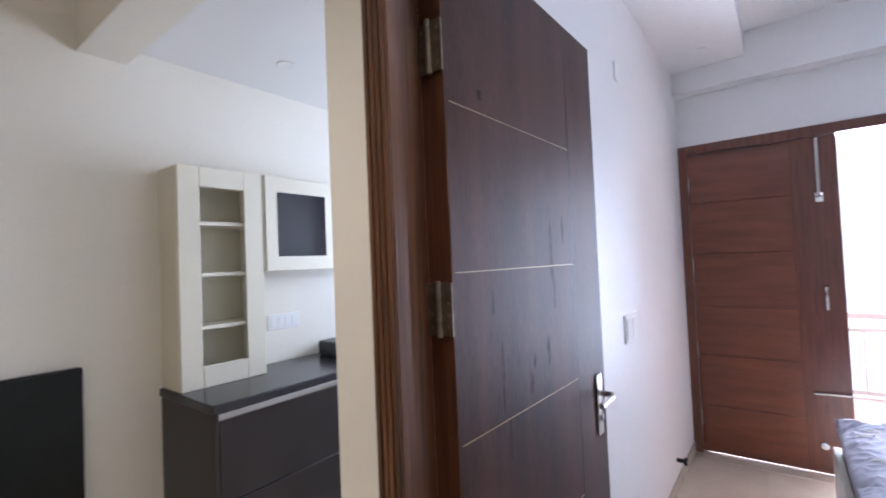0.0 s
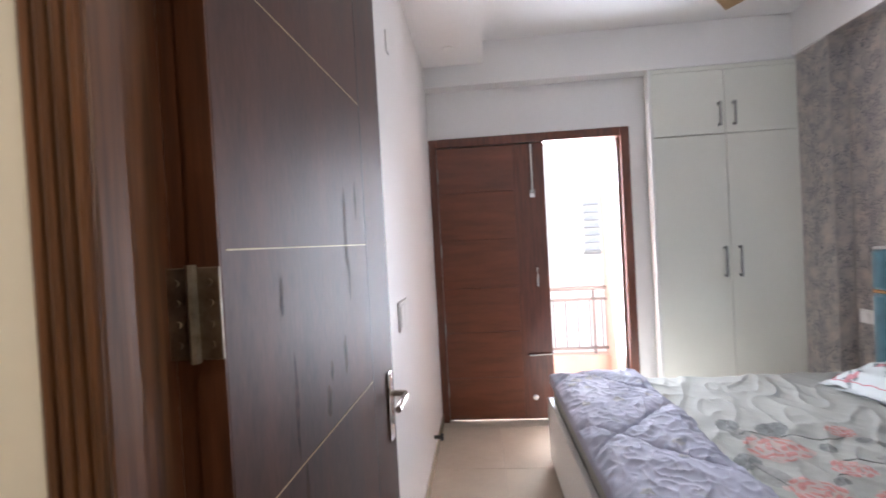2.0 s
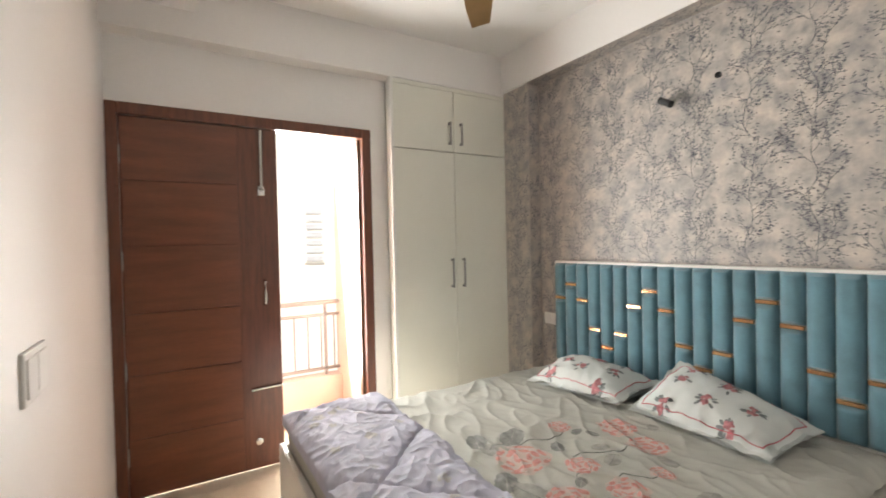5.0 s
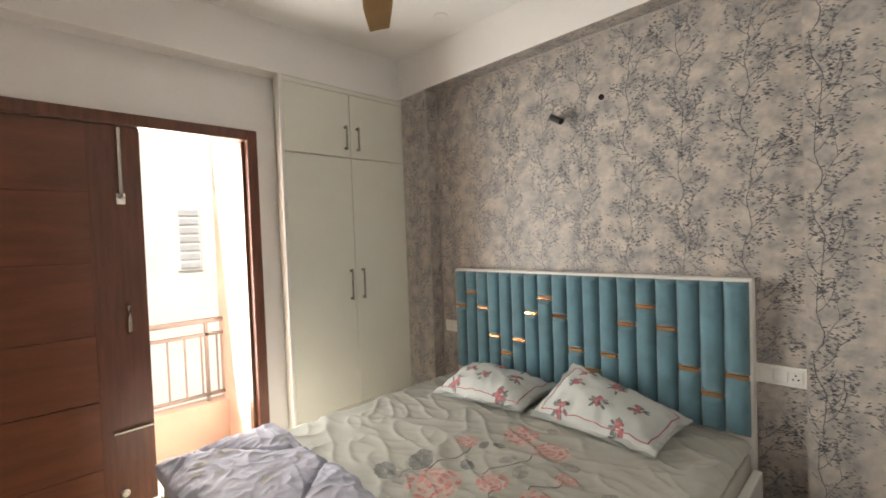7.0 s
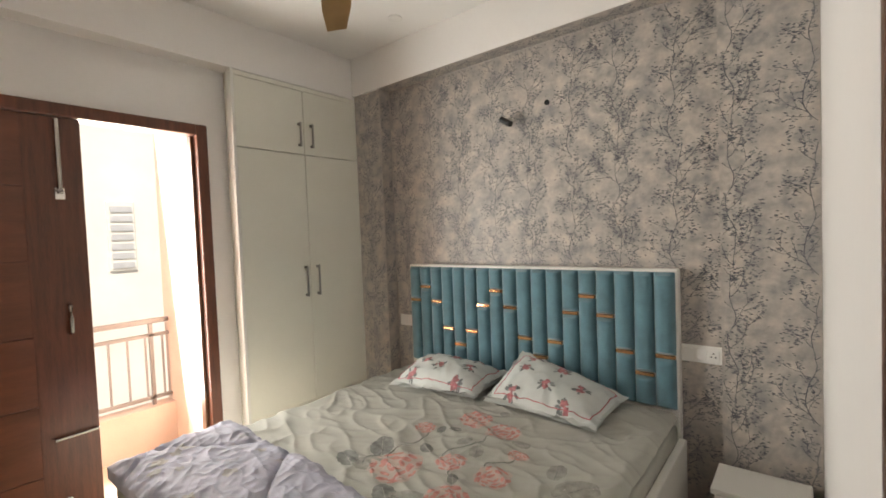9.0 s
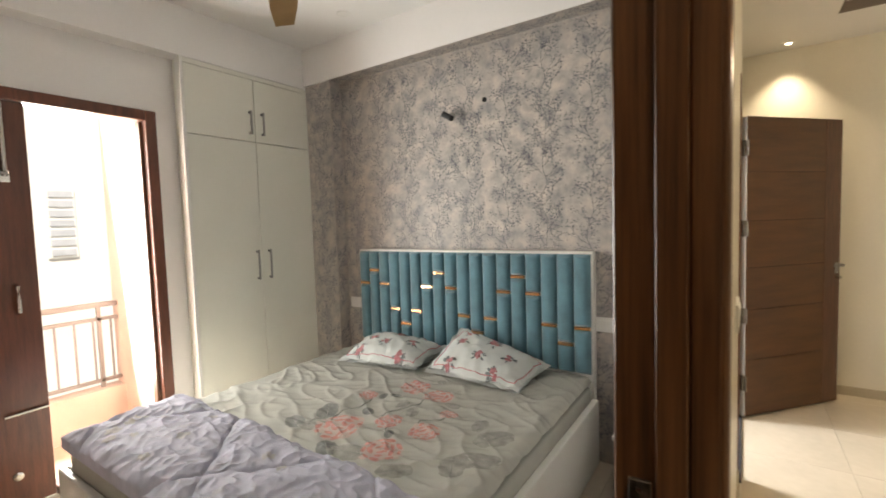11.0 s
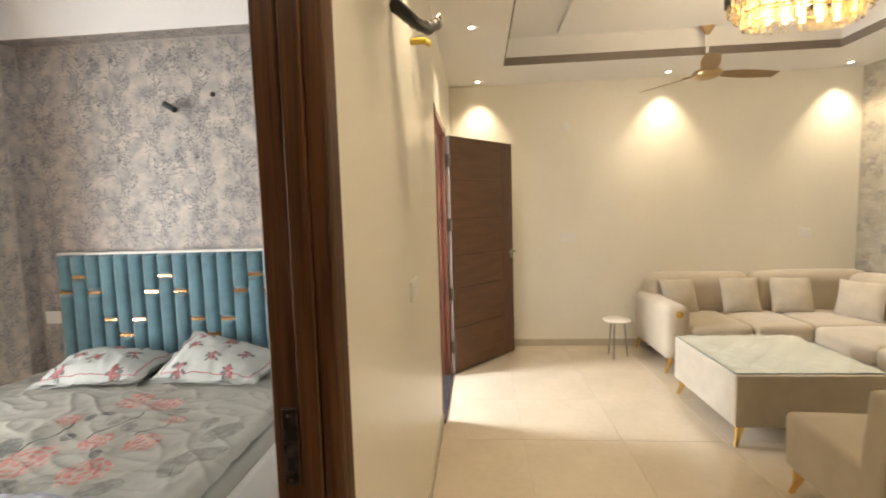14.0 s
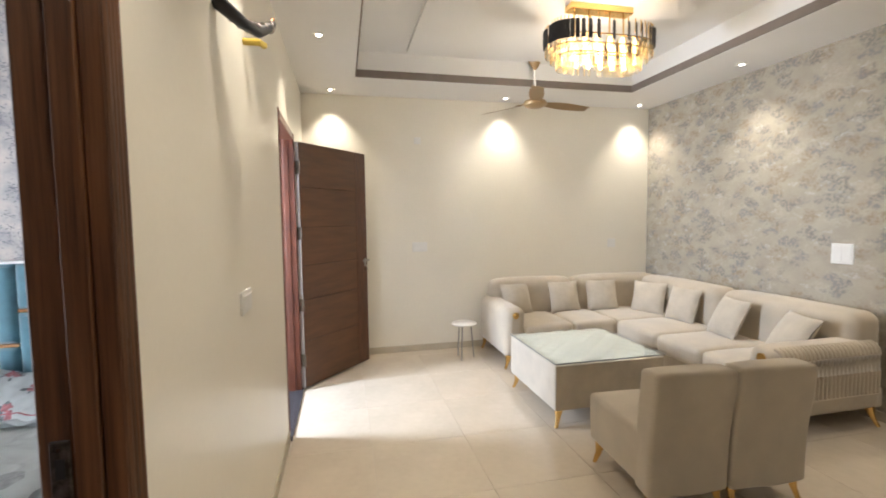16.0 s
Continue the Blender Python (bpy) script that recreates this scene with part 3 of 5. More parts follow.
def bed_z(x, y):
    """Height of the sheet over the mattress."""
    e = min(x - BX0, y - BY0, BY1 - y)
    z = BZT - 0.055 * max(0, 1 - e / 0.07) ** 2
    z += 0.006 * noise.noise(Vector((x * 2.1, y * 2.6, 1)))
    r = noise.noise(Vector((x * 5 + y * 4, x * 3 - y * 2.2, 4)))
    z += 0.008 * (1 - abs(r)) ** 6
    r = noise.noise(Vector((x * 9 - y * 4, x * 2.5 + y * 3.2, 9)))
    z += 0.008 * (1 - abs(r)) ** 7
    r = noise.noise(Vector((x * 14 + y * 9, y * 6 - x * 4, 15)))
    z += 0.006 * (1 - abs(r)) ** 6 * (0.5 + 0.5 * noise.noise(Vector((x * 2, y * 2, 20))))
    return z


def sheet_fn(u, v):
    x, y = BX0 + 0.004 + (BX1 - BX0 - 0.006) * u, BY0 + 0.018 + (BY1 - BY0 - 0.036) * v
    return (x, y, bed_z(x, y))


mat_ob = thing("mattress", (0, 0, 0), "mattress in a pale rose-printed sheet on the white bed", "mattress")
part("side", box(BX0 + 0.004, BX1 - 0.002, BY0 + 0.018, BY1 - 0.018, 0.30, BZT - 0.052, 0.02, 3), SHEET, mat_ob, "", True)
part("sheet", surface(sheet_fn, 210, 200), SHEET, mat_ob, "pale creased cotton sheet", True)


def print_patch(bm, zfn, cx, cy, outline, lift=0.0022, rings=4):
    """A printed shape, laid on a surface: outline(angle) gives its radius."""
    n = 26
    c = bm.verts.new((cx, cy, zfn(cx, cy) + lift))
    last = None
    for k in range(1, rings + 1):
        ring = []
        for i in range(n):
            a = 2 * math.pi * i / n
            r = outline(a) * k / rings
            x, y = cx + r * math.cos(a), cy + r * math.sin(a)
            ring.append(bm.verts.new((x, y, zfn(x, y) + lift)))
        for i in range(n):
            j = (i + 1) % n
            if last is None:
                bm.faces.new((c, ring[i], ring[j]))
            else:
                bm.faces.new((last[i], ring[i], ring[j], last[j]))
        last = ring


def bloom(r, petals, ph, deep=0.22):
    return lambda a: r * (1 - deep + deep * abs(math.cos(petals * (a - ph) / 2)) + 0.10 * math.sin(3 * a + ph * 5))


def leafy(r, turn, thin=0.45):
    def f(a):
        c, s = math.cos(a - turn), math.sin(a - turn)
        return r / math.sqrt(c * c + (s / thin) ** 2) * (1 + 0.06 * math.sin(9 * a))
    return f


rng = random.Random(4)
roses = [(1.505, 2.734, 0.055), (1.715, 2.585, 0.092), (1.675, 2.404, 0.088), (1.17, 2.60, 0.122), (1.318, 2.432, 0.070), (1.322, 2.236, 0.076), (1.519, 2.238, 0.050), (1.11, 2.29, 0.094)]
for x, y, r in roses:
    bm, bm2, bm3 = bmesh.new(), bmesh.new(), bmesh.new()
    print_patch(bm, bed_z, x, y, bloom(r * 0.98, 7, x * 9, 0.24), 0.0020, 6)
    for ringno, (q, n) in enumerate(((0.22, 3), (0.50, 6), (0.78, 9))):
        for k in range(n):
            a = 2 * math.pi * (k + rng.uniform(-0.2, 0.2)) / n + x * 7
            print_patch(bm2, bed_z, x + r * q * math.cos(a), y + r * q * math.sin(a), leafy(r * rng.uniform(0.17, 0.27), a + 1.57 + rng.uniform(-0.4, 0.4), rng.uniform(0.3, 0.55)), 0.0027 + 0.0003 * (k % 3), 3)
            print_patch(bm3, bed_z, x + r * (q + 0.1) * math.cos(a + 0.3), y + r * (q + 0.1) * math.sin(a + 0.3), leafy(r * rng.uniform(0.08, 0.15), a + 1.57, 0.3), 0.0042, 2)
    rose = part("rose_print", bm, ROSEPALE, mat_ob, "", True)
    tagged(part("petal_print", bm2, ROSE, rose, "", True), kind="stuff")
    tagged(part("petal_edge_print", bm3, PALEBLOOM, rose, "", True), kind="stuff")
LEAVES = [(1.106, 2.821, 0.072, 1.1, 0), (1.262, 2.775, 0.085, 0.7, 0), (1.125, 2.715, 0.075, 2.0, 1), (1.03, 2.40, 0.085, 1.7, 1), (1.01, 2.50, 0.07, 0.9, 0), (1.224, 2.351, 0.035, 0.6, 0), (1.533, 2.656, 0.034, 0.3, 0), (1.57, 2.60, 0.03, 2.1, 0), (1.50, 2.50, 0.04, 2.6, 1), (1.45, 2.40, 0.05, 0.4, 1), (1.24, 1.93, 0.10, 1.9, 1), (1.16, 1.99, 0.08, 0.4, 1), (1.42, 1.95, 0.09, 2.4, 1), (1.36, 2.60, 0.045, 1.0, 0), (1.62, 2.28, 0.045, 1.6, 1), (1.50, 2.06, 0.06, 0.2, 1), (1.02, 2.15, 0.07, 2.3, 1), (1.85, 2.50, 0.04, 0.8, 1)]
for x, y, r, turn, tone in LEAVES:
    bm = bmesh.new()
    print_patch(bm, bed_z, x, y, leafy(r, turn, 0.62), 0.0016, 5)
    part("leaf_print", bm, LEAFPALE if tone else LEAFGREY, mat_ob, "", True)
    bm = bmesh.new()
    stem = [(x + (k / 9 - 0.5) * 1.9 * r * math.cos(turn + 0.06), y + (k / 9 - 0.5) * 1.9 * r * math.sin(turn + 0.06)) for k in range(10)]
    part("leaf_vein_print", add_tube(bm, [(p, q, bed_z(p, q) + 0.001) for p, q in stem], 0.0016, 5), LEAFPALE if not tone else LEAFGREY, mat_ob)
for x0, y0, x1, y1 in ((1.20, 2.68, 1.50, 2.70), (1.22, 2.36, 1.34, 2.42), (1.34, 2.50, 1.60, 2.44), (1.36, 2.30, 1.50, 2.24), (1.10, 2.72, 1.26, 2.77)):
    pts = [(x0 + (x1 - x0) * k / 14, y0 + (y1 - y0) * k / 14 + 0.02 * math.sin(k * 0.45)) for k in range(15)]
    part("stem_print", add_tube(bmesh.new(), [(p, q, bed_z(p, q) + 0.0008) for p, q in pts], 0.0024, 5), LEAFGREY, mat_ob)

# comforter over the foot of the bed
CX0 = BX0 - 0.012


def comforter_edge(y):
    t = (BY1 - y) / (BY1 - BY0)
    return 0.995 - 0.06 * t - 0.03 * max(0, 1 - t / 0.1) ** 2 + 0.014 * math.sin(9 * y) + 0.012 * noise.noise(Vector((y * 14, 0, 6)))


def stitch(x, y):
    """Closeness to the diagonal quilting seams: (narrow groove, wide pucker zone)."""
    w = 0.018 * noise.noise(Vector((x * 5, y * 5, 11)))
    a, b = (x - 0.60 + y - 2.675 + w) / 0.85, (x - 0.60 - y + 2.675 + w) / 0.85
    d = min(abs(a - round(a)), abs(b - round(b))) * 0.6
    return max(0, 1 - d / 0.013), max(0, 1 - d / 0.085)


def comforter_z(x, y):
    e = max(0.0, min(x - CX0, BY1 + 0.012 - y, comforter_edge(y) - x))
    puff = 0.050 * min(1, (e + 0.003) / 0.07) ** 0.5
    groove, pucker = stitch(x, y)
    z = BZT + puff - 0.012 * groove - 0.012 * pucker ** 1.5
    z += 0.009 * noise.noise(Vector((x * 3.2, y * 3.0, 3)))
    z += 0.006 * (1 - abs(noise.noise(Vector((x * 4 + y * 6, y * 3 - x * 5, 7))))) ** 4
    z += 0.006 * (1 - abs(noise.noise(Vector((x * 11 - y * 5, y * 4 + x * 5, 2))))) ** 5
    z += 0.007 * (1 - abs(noise.noise(Vector((x * 8 + y * 18, y * 9 - x * 14, 5))))) ** 4
    rim = max(0.0, 1 - e / 0.09)
    z += (0.007 * pucker + 0.010 * rim) * noise.noise(Vector((x * 22, y * 26, 8)))
    return z


def comforter_fn(u, v):
    y = BY0 - 0.006 + (BY1 + 0.010 - BY0 + 0.006) * v
    x = CX0 + (comforter_edge(y) - CX0) * u
    return (x, y, comforter_z(x, y))


cf = thing("comforter", (0, 0, 0), "crumpled lavender quilted comforter folded over the foot of the bed", "comforter")
bm = surface(comforter_fn, 110, 300)
rim = [e for e in bm.edges if e.is_boundary]
ext = bmesh.ops.extrude_edge_only(bm, edges=rim)
for v in [g for g in ext["geom"] if isinstance(g, bmesh.types.BMVert)]:
    v.co.z = (BZT - 0.006) if v.co.x > CX0 + 0.2 else (BZT - 0.03)
part("cover", bm, COMFORT, cf, "", True)
PALELAV = material("pale_lavender_print", (0.48, 0.475, 0.53), 0.8, vary=0.12, scale=25)
CREAMBLOOM = material("cream_bloom_print", (0.47, 0.45, 0.44), 0.8, vary=0.12, scale=25)
for k in range(26):
    y = rng.uniform(BY0 + 0.08, BY1 - 0.08)
    x = rng.uniform(CX0 + 0.08, comforter_edge(y) - 0.06)
    bm = bmesh.new()
    print_patch(bm, comforter_z, x, y, bloom(rng.uniform(0.018, 0.036), 5, k, 0.4), 0.0022, 4)
    part("bloom_print", bm, CREAMBLOOM if k % 2 else PALELAV, cf, "", True)


# pillows
def pillow(at, size, rx, ry, rz, seed, label, twist):
    w, d, h = size
    root = thing("pillow", at, label, "pillow", "pillows on the bed")
    root.matrix_basis = pose(*at, rx, ry, rz)

    def top(x, y, s=1):
        a, b = min(1, abs(x) / (w / 2 - 0.035)), min(1, abs(y) / (d / 2 - 0.035))
        p = max(0.0, (1 - a ** 2.4) * (1 - b ** 2.4)) ** 0.5
        edge = max(a, b) ** 3
        return twist * x * y + s * (h * p + 0.004) + 0.022 * edge * noise.noise(Vector((x * 16, y * 16 + seed, 3))) + 0.010 * noise.noise(Vector((x * 7 + seed, y * 7, s))) + 0.011 * (1 - abs(noise.noise(Vector((x * 9 + seed, y * 14, 5))))) ** 3

    for nm, s in (("cover", 1), ("underside", -0.5)):
        def fn(u, v, s=s):
            x, y = (u - 0.5) * w * (1 - 0.05 * math.sin(math.pi * v)), (v - 0.5) * d * (1 - 0.05 * math.sin(math.pi * u))
            return (x, y, top(x, y) if s > 0 else -0.35 * (top(x, y) - twist * x * y) + twist * x * y + 0.003)
        part(nm, surface(fn, 44, 36), PILLOW, root, "", True)
    g = random.Random(seed)
    b1, b2, b3 = bmesh.new(), bmesh.new(), bmesh.new()
    for i in range(5):
        for j in range(3):
            if (i + j) % 2:
                continue
            x, y = (i - 2) * w * 0.17 + g.uniform(-0.02, 0.02), (j - 1) * d * 0.25 + g.uniform(-0.02, 0.02)
            for k in range(4):
                a = g.uniform(0, 6.28)
                print_patch(b1, top, x + 0.016 * math.cos(a), y + 0.016 * math.sin(a), bloom(g.uniform(0.012, 0.021), 4, a, 0.4), 0.0025, 2)
            for k in range(9):
                a = g.uniform(0, 6.28)
                print_patch(b2, top, x + g.uniform(0.015, 0.042) * math.cos(a), y + 0.036 * math.sin(a), leafy(0.015, a, 0.4), 0.002, 2)
    tagged(part("bloom_print", b1, DUSKY, root, "dusky red rose print", True), kind="stuff")
    tagged(part("leaf_print", b2, SAGE, root, "dark leaf print", True), kind="stuff")
    m = 0.045
    for x0, y0, x1, y1 in ((-w / 2 + m, -d / 2 + m, w / 2 - m, -d / 2 + m), (-w / 2 + m, d / 2 - m, w / 2 - m, d / 2 - m), (-w / 2 + m, -d / 2 + m, -w / 2 + m, d / 2 - m), (w / 2 - m, -d / 2 + m, w / 2 - m, d / 2 - m)):
        pts = [(x0 + (x1 - x0) * i / 20, y0 + (y1 - y0) * i / 20) for i in range(21)]
        add_tube(b3, [(x, y, top(x, y) + 0.001) for x, y in pts], 0.0025, 5)
    part("border_line", b3, CRIMSON, root, "thin red border line")
    return root


pillow((2.06, 3.03, 0.570), (0.41, 0.63, 0.095), 0, -7, 3.4, 3, "pale floral pillow with red border lying by the headboard", 0.25)
pillow((2.09, 2.345, 0.598), (0.41, 0.63, 0.085), 7.4, -15, -4.7, 8, "pale floral pillow propped against the teal headboard", 0.65)

# wallpaper: panels and printed twigs
WPX, WPZ = 2.425, 2.56


def blob(bm, m, r, thin, turn, n=6):
    vs = []
    for i in range(n):
        a = 2 * math.pi * i / n
        c, s = r * math.cos(a), r * thin * math.sin(a)
        vs.append(bm.verts.new(m @ Vector((c * math.cos(turn) - s * math.sin(turn), c * math.sin(turn) + s * math.cos(turn), 0))))
    bm.faces.new(vs)


def twig_repeat(seed):
    """One repeat of the printed pattern: strokes and dabs in a cell 0.53 wide, 0.62 high."""
    g = random.Random(seed)
    strokes, dabs = [], []

    def spray(x, z, n, sx, sz):
        for _ in range(n):
            dabs.append((x + g.gauss(0, sx), z + g.gauss(0, sz), g.uniform(0.0040, 0.0085), g.choice((0.15, -0.2, 0.5, 2.7, 2.9)) + g.uniform(-0.25, 0.25)))

    def twig(x, z, a, n, bend, w, deep):
        for q in range(n):
            nx, nz = x + 0.022 * math.cos(a), z + 0.022 * math.sin(a)
            strokes.append((x, z, nx, nz, w))
            x, z, a = nx, nz, a + bend + g.uniform(-0.22, 0.22)
            if q > 0:
                spray(x, z, 2, 0.010, 0.010)
            if deep and q % 2 and q < n - 1:
                twig(x, z, a + g.choice((-0.7, 0.75)), g.randint(2, 4), bend, w * 0.75, False)
        spray(x, z, 5, 0.013, 0.016)

    for bx, thick, reach in ((0.16, 0.0034, 8), (0.42, 0.0032, 8)):
        x, z = bx, 0.0
        for k in range(26):
            a = 1.57 + 0.16 * math.sin(2 * math.pi * (k + bx * 20) / 13) + g.uniform(-0.25, 0.25) + 0.22 * math.sin(2 * math.pi * (k * 3 + bx * 7) / 26)
            nx, nz = x + 0.62 / 26 * math.cos(a) / max(0.5, math.sin(a)), z + 0.62 / 26
            strokes.append((x, z, nx, nz, thick))
            x, z = nx, nz
            if k % 2 == 0:
                side = 1 if (k // 2) % 3 else -1
                twig(x, z, 1.57 - side * g.uniform(0.55, 1.0), g.randint(3, reach), side * 0.06, thick * 0.75, True)
        x = bx
    for _ in range(22):
        cx, cz = g.uniform(0, 0.53), g.uniform(0, 0.62)
        for q in range(5):
            spray(cx + 0.005 * q, cz + 0.020 * q, 4, 0.010, 0.008)
    return strokes, dabs


REPEAT = twig_repeat(5)


def twig_print(m, width, height, u0):
    """Dark and pale strokes on a panel; m maps (u, v, 0) to the wall."""
    dark, pale = bmesh.new(), bmesh.new()
    strokes, dabs = REPEAT
    for i in range(int(u0 // 0.53) - 1, int((u0 + width) // 0.53) + 2):
        for j in range(-1, int(height // 0.62) + 2):
            for k, (x0, z0, x1, z1, w) in enumerate(strokes):
                ax, az, bx, bz = x0 + i * 0.53 - u0, z0 + j * 0.62, x1 + i * 0.53 - u0, z1 + j * 0.62
                if min(ax, bx) < 0.004 or max(ax, bx) > width - 0.004 or min(az, bz) < 0.004 or max(az, bz) > height - 0.004:
                    continue
                d = Vector((bx - ax, bz - az, 0)).normalized() * w * 0.5
                n = Vector((-d.y, d.x, 0))
                b = dark if k % 3 else pale
                b.faces.new([b.verts.new(m @ v) for v in (Vector((ax, az, 0)) - n, Vector((bx, bz, 0)) - n, Vector((bx, bz, 0)) + n, Vector((ax, az, 0)) + n)])
            for k, (x, z, r, turn) in enumerate(dabs):
                u, v = x + i * 0.53 - u0, z + j * 0.62
                if 0.012 < u < width - 0.012 and 0.012 < v < height - 0.012:
                    blob(dark if k % 2 else pale, m @ Matrix.Translation((u, v, 0)), r, 0.36, turn)
    return dark, pale


def paper(name, m, width, height, u0, th=0.003):
    root = structure(name, None or box(0, width, 0, height, -th, 0), PAPER, "greige wallpaper with grey twig print", "wallpaper")
    root.matrix_basis = m
    dark, pale = twig_print(Matrix.Translation((0, 0, 0.0012)), width, height, u0)
    tagged(part("twig_print", dark, TWIG, root), kind="stuff")
    tagged(part("twig_print", pale, TWIGPALE, root), kind="stuff")


def facing_west(x, y, z):
    return Matrix.Translation((x, y, z)) @ Matrix(((0, 0, -1, 0), (-1, 0, 0, 0), (0, 1, 0, 0), (0, 0, 0, 1)))


PF0, PN1 = 3.80, 1.61
paper("wallpaper_headboard", facing_west(2.420, PF0, 0.0), PF0 - PN1, WPZ, 0.3)
paper("wallpaper_pillar_north", facing_west(2.312, 4.085, 0.0), 4.085 - PF0, WPZ, 0.02)
paper("wallpaper_pillar_south", facing_west(2.29, PN1, 0.0), PN1 - YW1 - 0.006, WPZ, 2.49)
structure("pillar_north", box(2.3155, 2.424, PF0 + 0.004, 4.085, 0, WPZ), PAPER, "wallpapered corner pillar", "pillar")
structure("pillar_south", box(2.294, 2.424, YW1 + 0.005, PN1 - 0.004, 0, WPZ), PAPER, "wallpapered corner pillar", "pillar")
south = Matrix.Translation((2.312, PF0, 0)) @ Matrix(((1, 0, 0, 0), (0, 0, -1, 0), (0, 1, 0, 0), (0, 0, 0, 1)))
paper("wallpaper_return", south, 0.105, WPZ, 0.2)
under = Matrix.Translation((2.292, PN1, WPZ - 0.001)) @ Matrix(((1, 0, 0, 0), (0, -1, 0, 0), (0, 0, -1, 0), (0, 0, 0, 1))) @ Matrix.Translation((0, -(PF0 - PN1), 0))
paper("wallpaper_soffit", under, 0.125, PF0 - PN1, 0.1)


# ---- bedroom fittings ----
def switch_plate(name, m, w, h, keys, label, category="switch"):
    """A plate in the local x-z plane that faces local -y, with its rockers side by side."""
    root = thing(name, (0, 0, 0), label, category)
    root.matrix_basis = m
    part("plate", box(-w / 2, w / 2, -0.010, 0.001, -h / 2, h / 2, 0.004, 2), PLASTIC, root)
    kw = (w - 0.024) / keys
    for k in range(keys):
        x = -w / 2 + 0.012 + kw * k
        part("rocker", box(x + 0.0015, x + kw - 0.0015, -0.014, -0.009, -h / 2 + 0.016, h / 2 - 0.016, 0.002), PLASTIC, root)
    return root


def socket_holes(parent, x):
    for dx, dz in ((-0.009, -0.007), (0.009, -0.007), (0, 0.010)):
        part("pin_hole", tube([(x + dx, -0.0152, dz), (x + dx, -0.010, dz)], 0.0035, 8), BLACK, parent)


switch_plate("light_switch", pose(XL, 2.71, 1.09, 0, 0, 90), 0.20, 0.125, 2, "white two-key switch on the off-white bedroom wall")
s = switch_plate("socket_board", pose(2.420, 1.712, 0.815, 0, 0, -90), 0.18, 0.085, 3, "white switch and socket plate beside the headboard", "socket")
socket_holes(s, 0.052)
switch_plate("socket_board", pose(2.420, 3.70, 0.80, 0, 0, -90), 0.14, 0.085, 2, "white socket plate beside the headboard by the pillar", "socket")
cap = part("blank_cover", box(XL, XL + 0.008, 2.66, 2.72, 2.22, 2.31, 0.003), PLASTIC)
tagged(cap, "small white blank cover on the bedroom wall", "wall cover")
st = thing("door_stopper", (XL + 0.010, 3.52, 0.19), "small black rubber door stopper on the skirting", "door stopper")
part("stem", tube([(0, 0, 0), (0.045, 0, 0)], 0.012, 10), BLACK, st)
part("tip", tube([(0.040, 0, 0), (0.058, 0, 0)], 0.022, 12), BLACK, st)

# bare reading-light bracket and its cable hole
wl = thing("wall_lamp", (2.420, 2.745, 2.135), "bare dark metal wall light bracket without a bulb", "wall lamp")
part("rose", lathe([(0.030, 0), (0.030, 0.008), (0.018, 0.016)], 16), DULLSTEEL, wl).matrix_basis = pose(0, 0, 0, 0, -90, 0)
part("arm", tube([(-0.01, 0, 0), (-0.05, 0.0, 0.004), (-0.07, -0.02, -0.012)], 0.010, 8), DULLSTEEL, wl)
part("lamp_holder", tube([(-0.062, 0.025, 0.012), (-0.072, -0.045, -0.030)], 0.019, 12), BLACK, wl, "black lamp holder")
part("screw", tube([(-0.003, 0.0, 0.02), (-0.012, 0.0, 0.02)], 0.005, 8), STEEL, wl)
hole = part("cable_hole", lathe([(0.016, 0), (0.016, 0.006), (0.010, 0.005), (0.008, 0.003)], 14), BLACK)
hole.matrix_basis = pose(2.420, 2.49, 2.205, 0, -90, 0)
tagged(hole, "small dark cable outlet in the wallpapered wall", "cable outlet")

# bedside table
nt = thing("bedside_table", (2.15, 1.46, 0), "small white laminate bedside table by the door wall", "bedside table")
part("body", box(-0.11, 0.12, -0.155, 0.155, 0.0, 0.335, 0.004), WHITELAM, nt)
part("top", box(-0.125, 0.125, -0.165, 0.168, 0.335, 0.36, 0.006, 2), WHITELAM, nt)
d = part("drawer", box(-0.128, -0.111, -0.15, 0.15, 0.17, 0.33, 0.003), WHITELAM, nt)
part("handle", box(-0.140, -0.128, -0.05, 0.05, 0.25, 0.262, 0.003), DULLSTEEL, d, "grey bar handle")


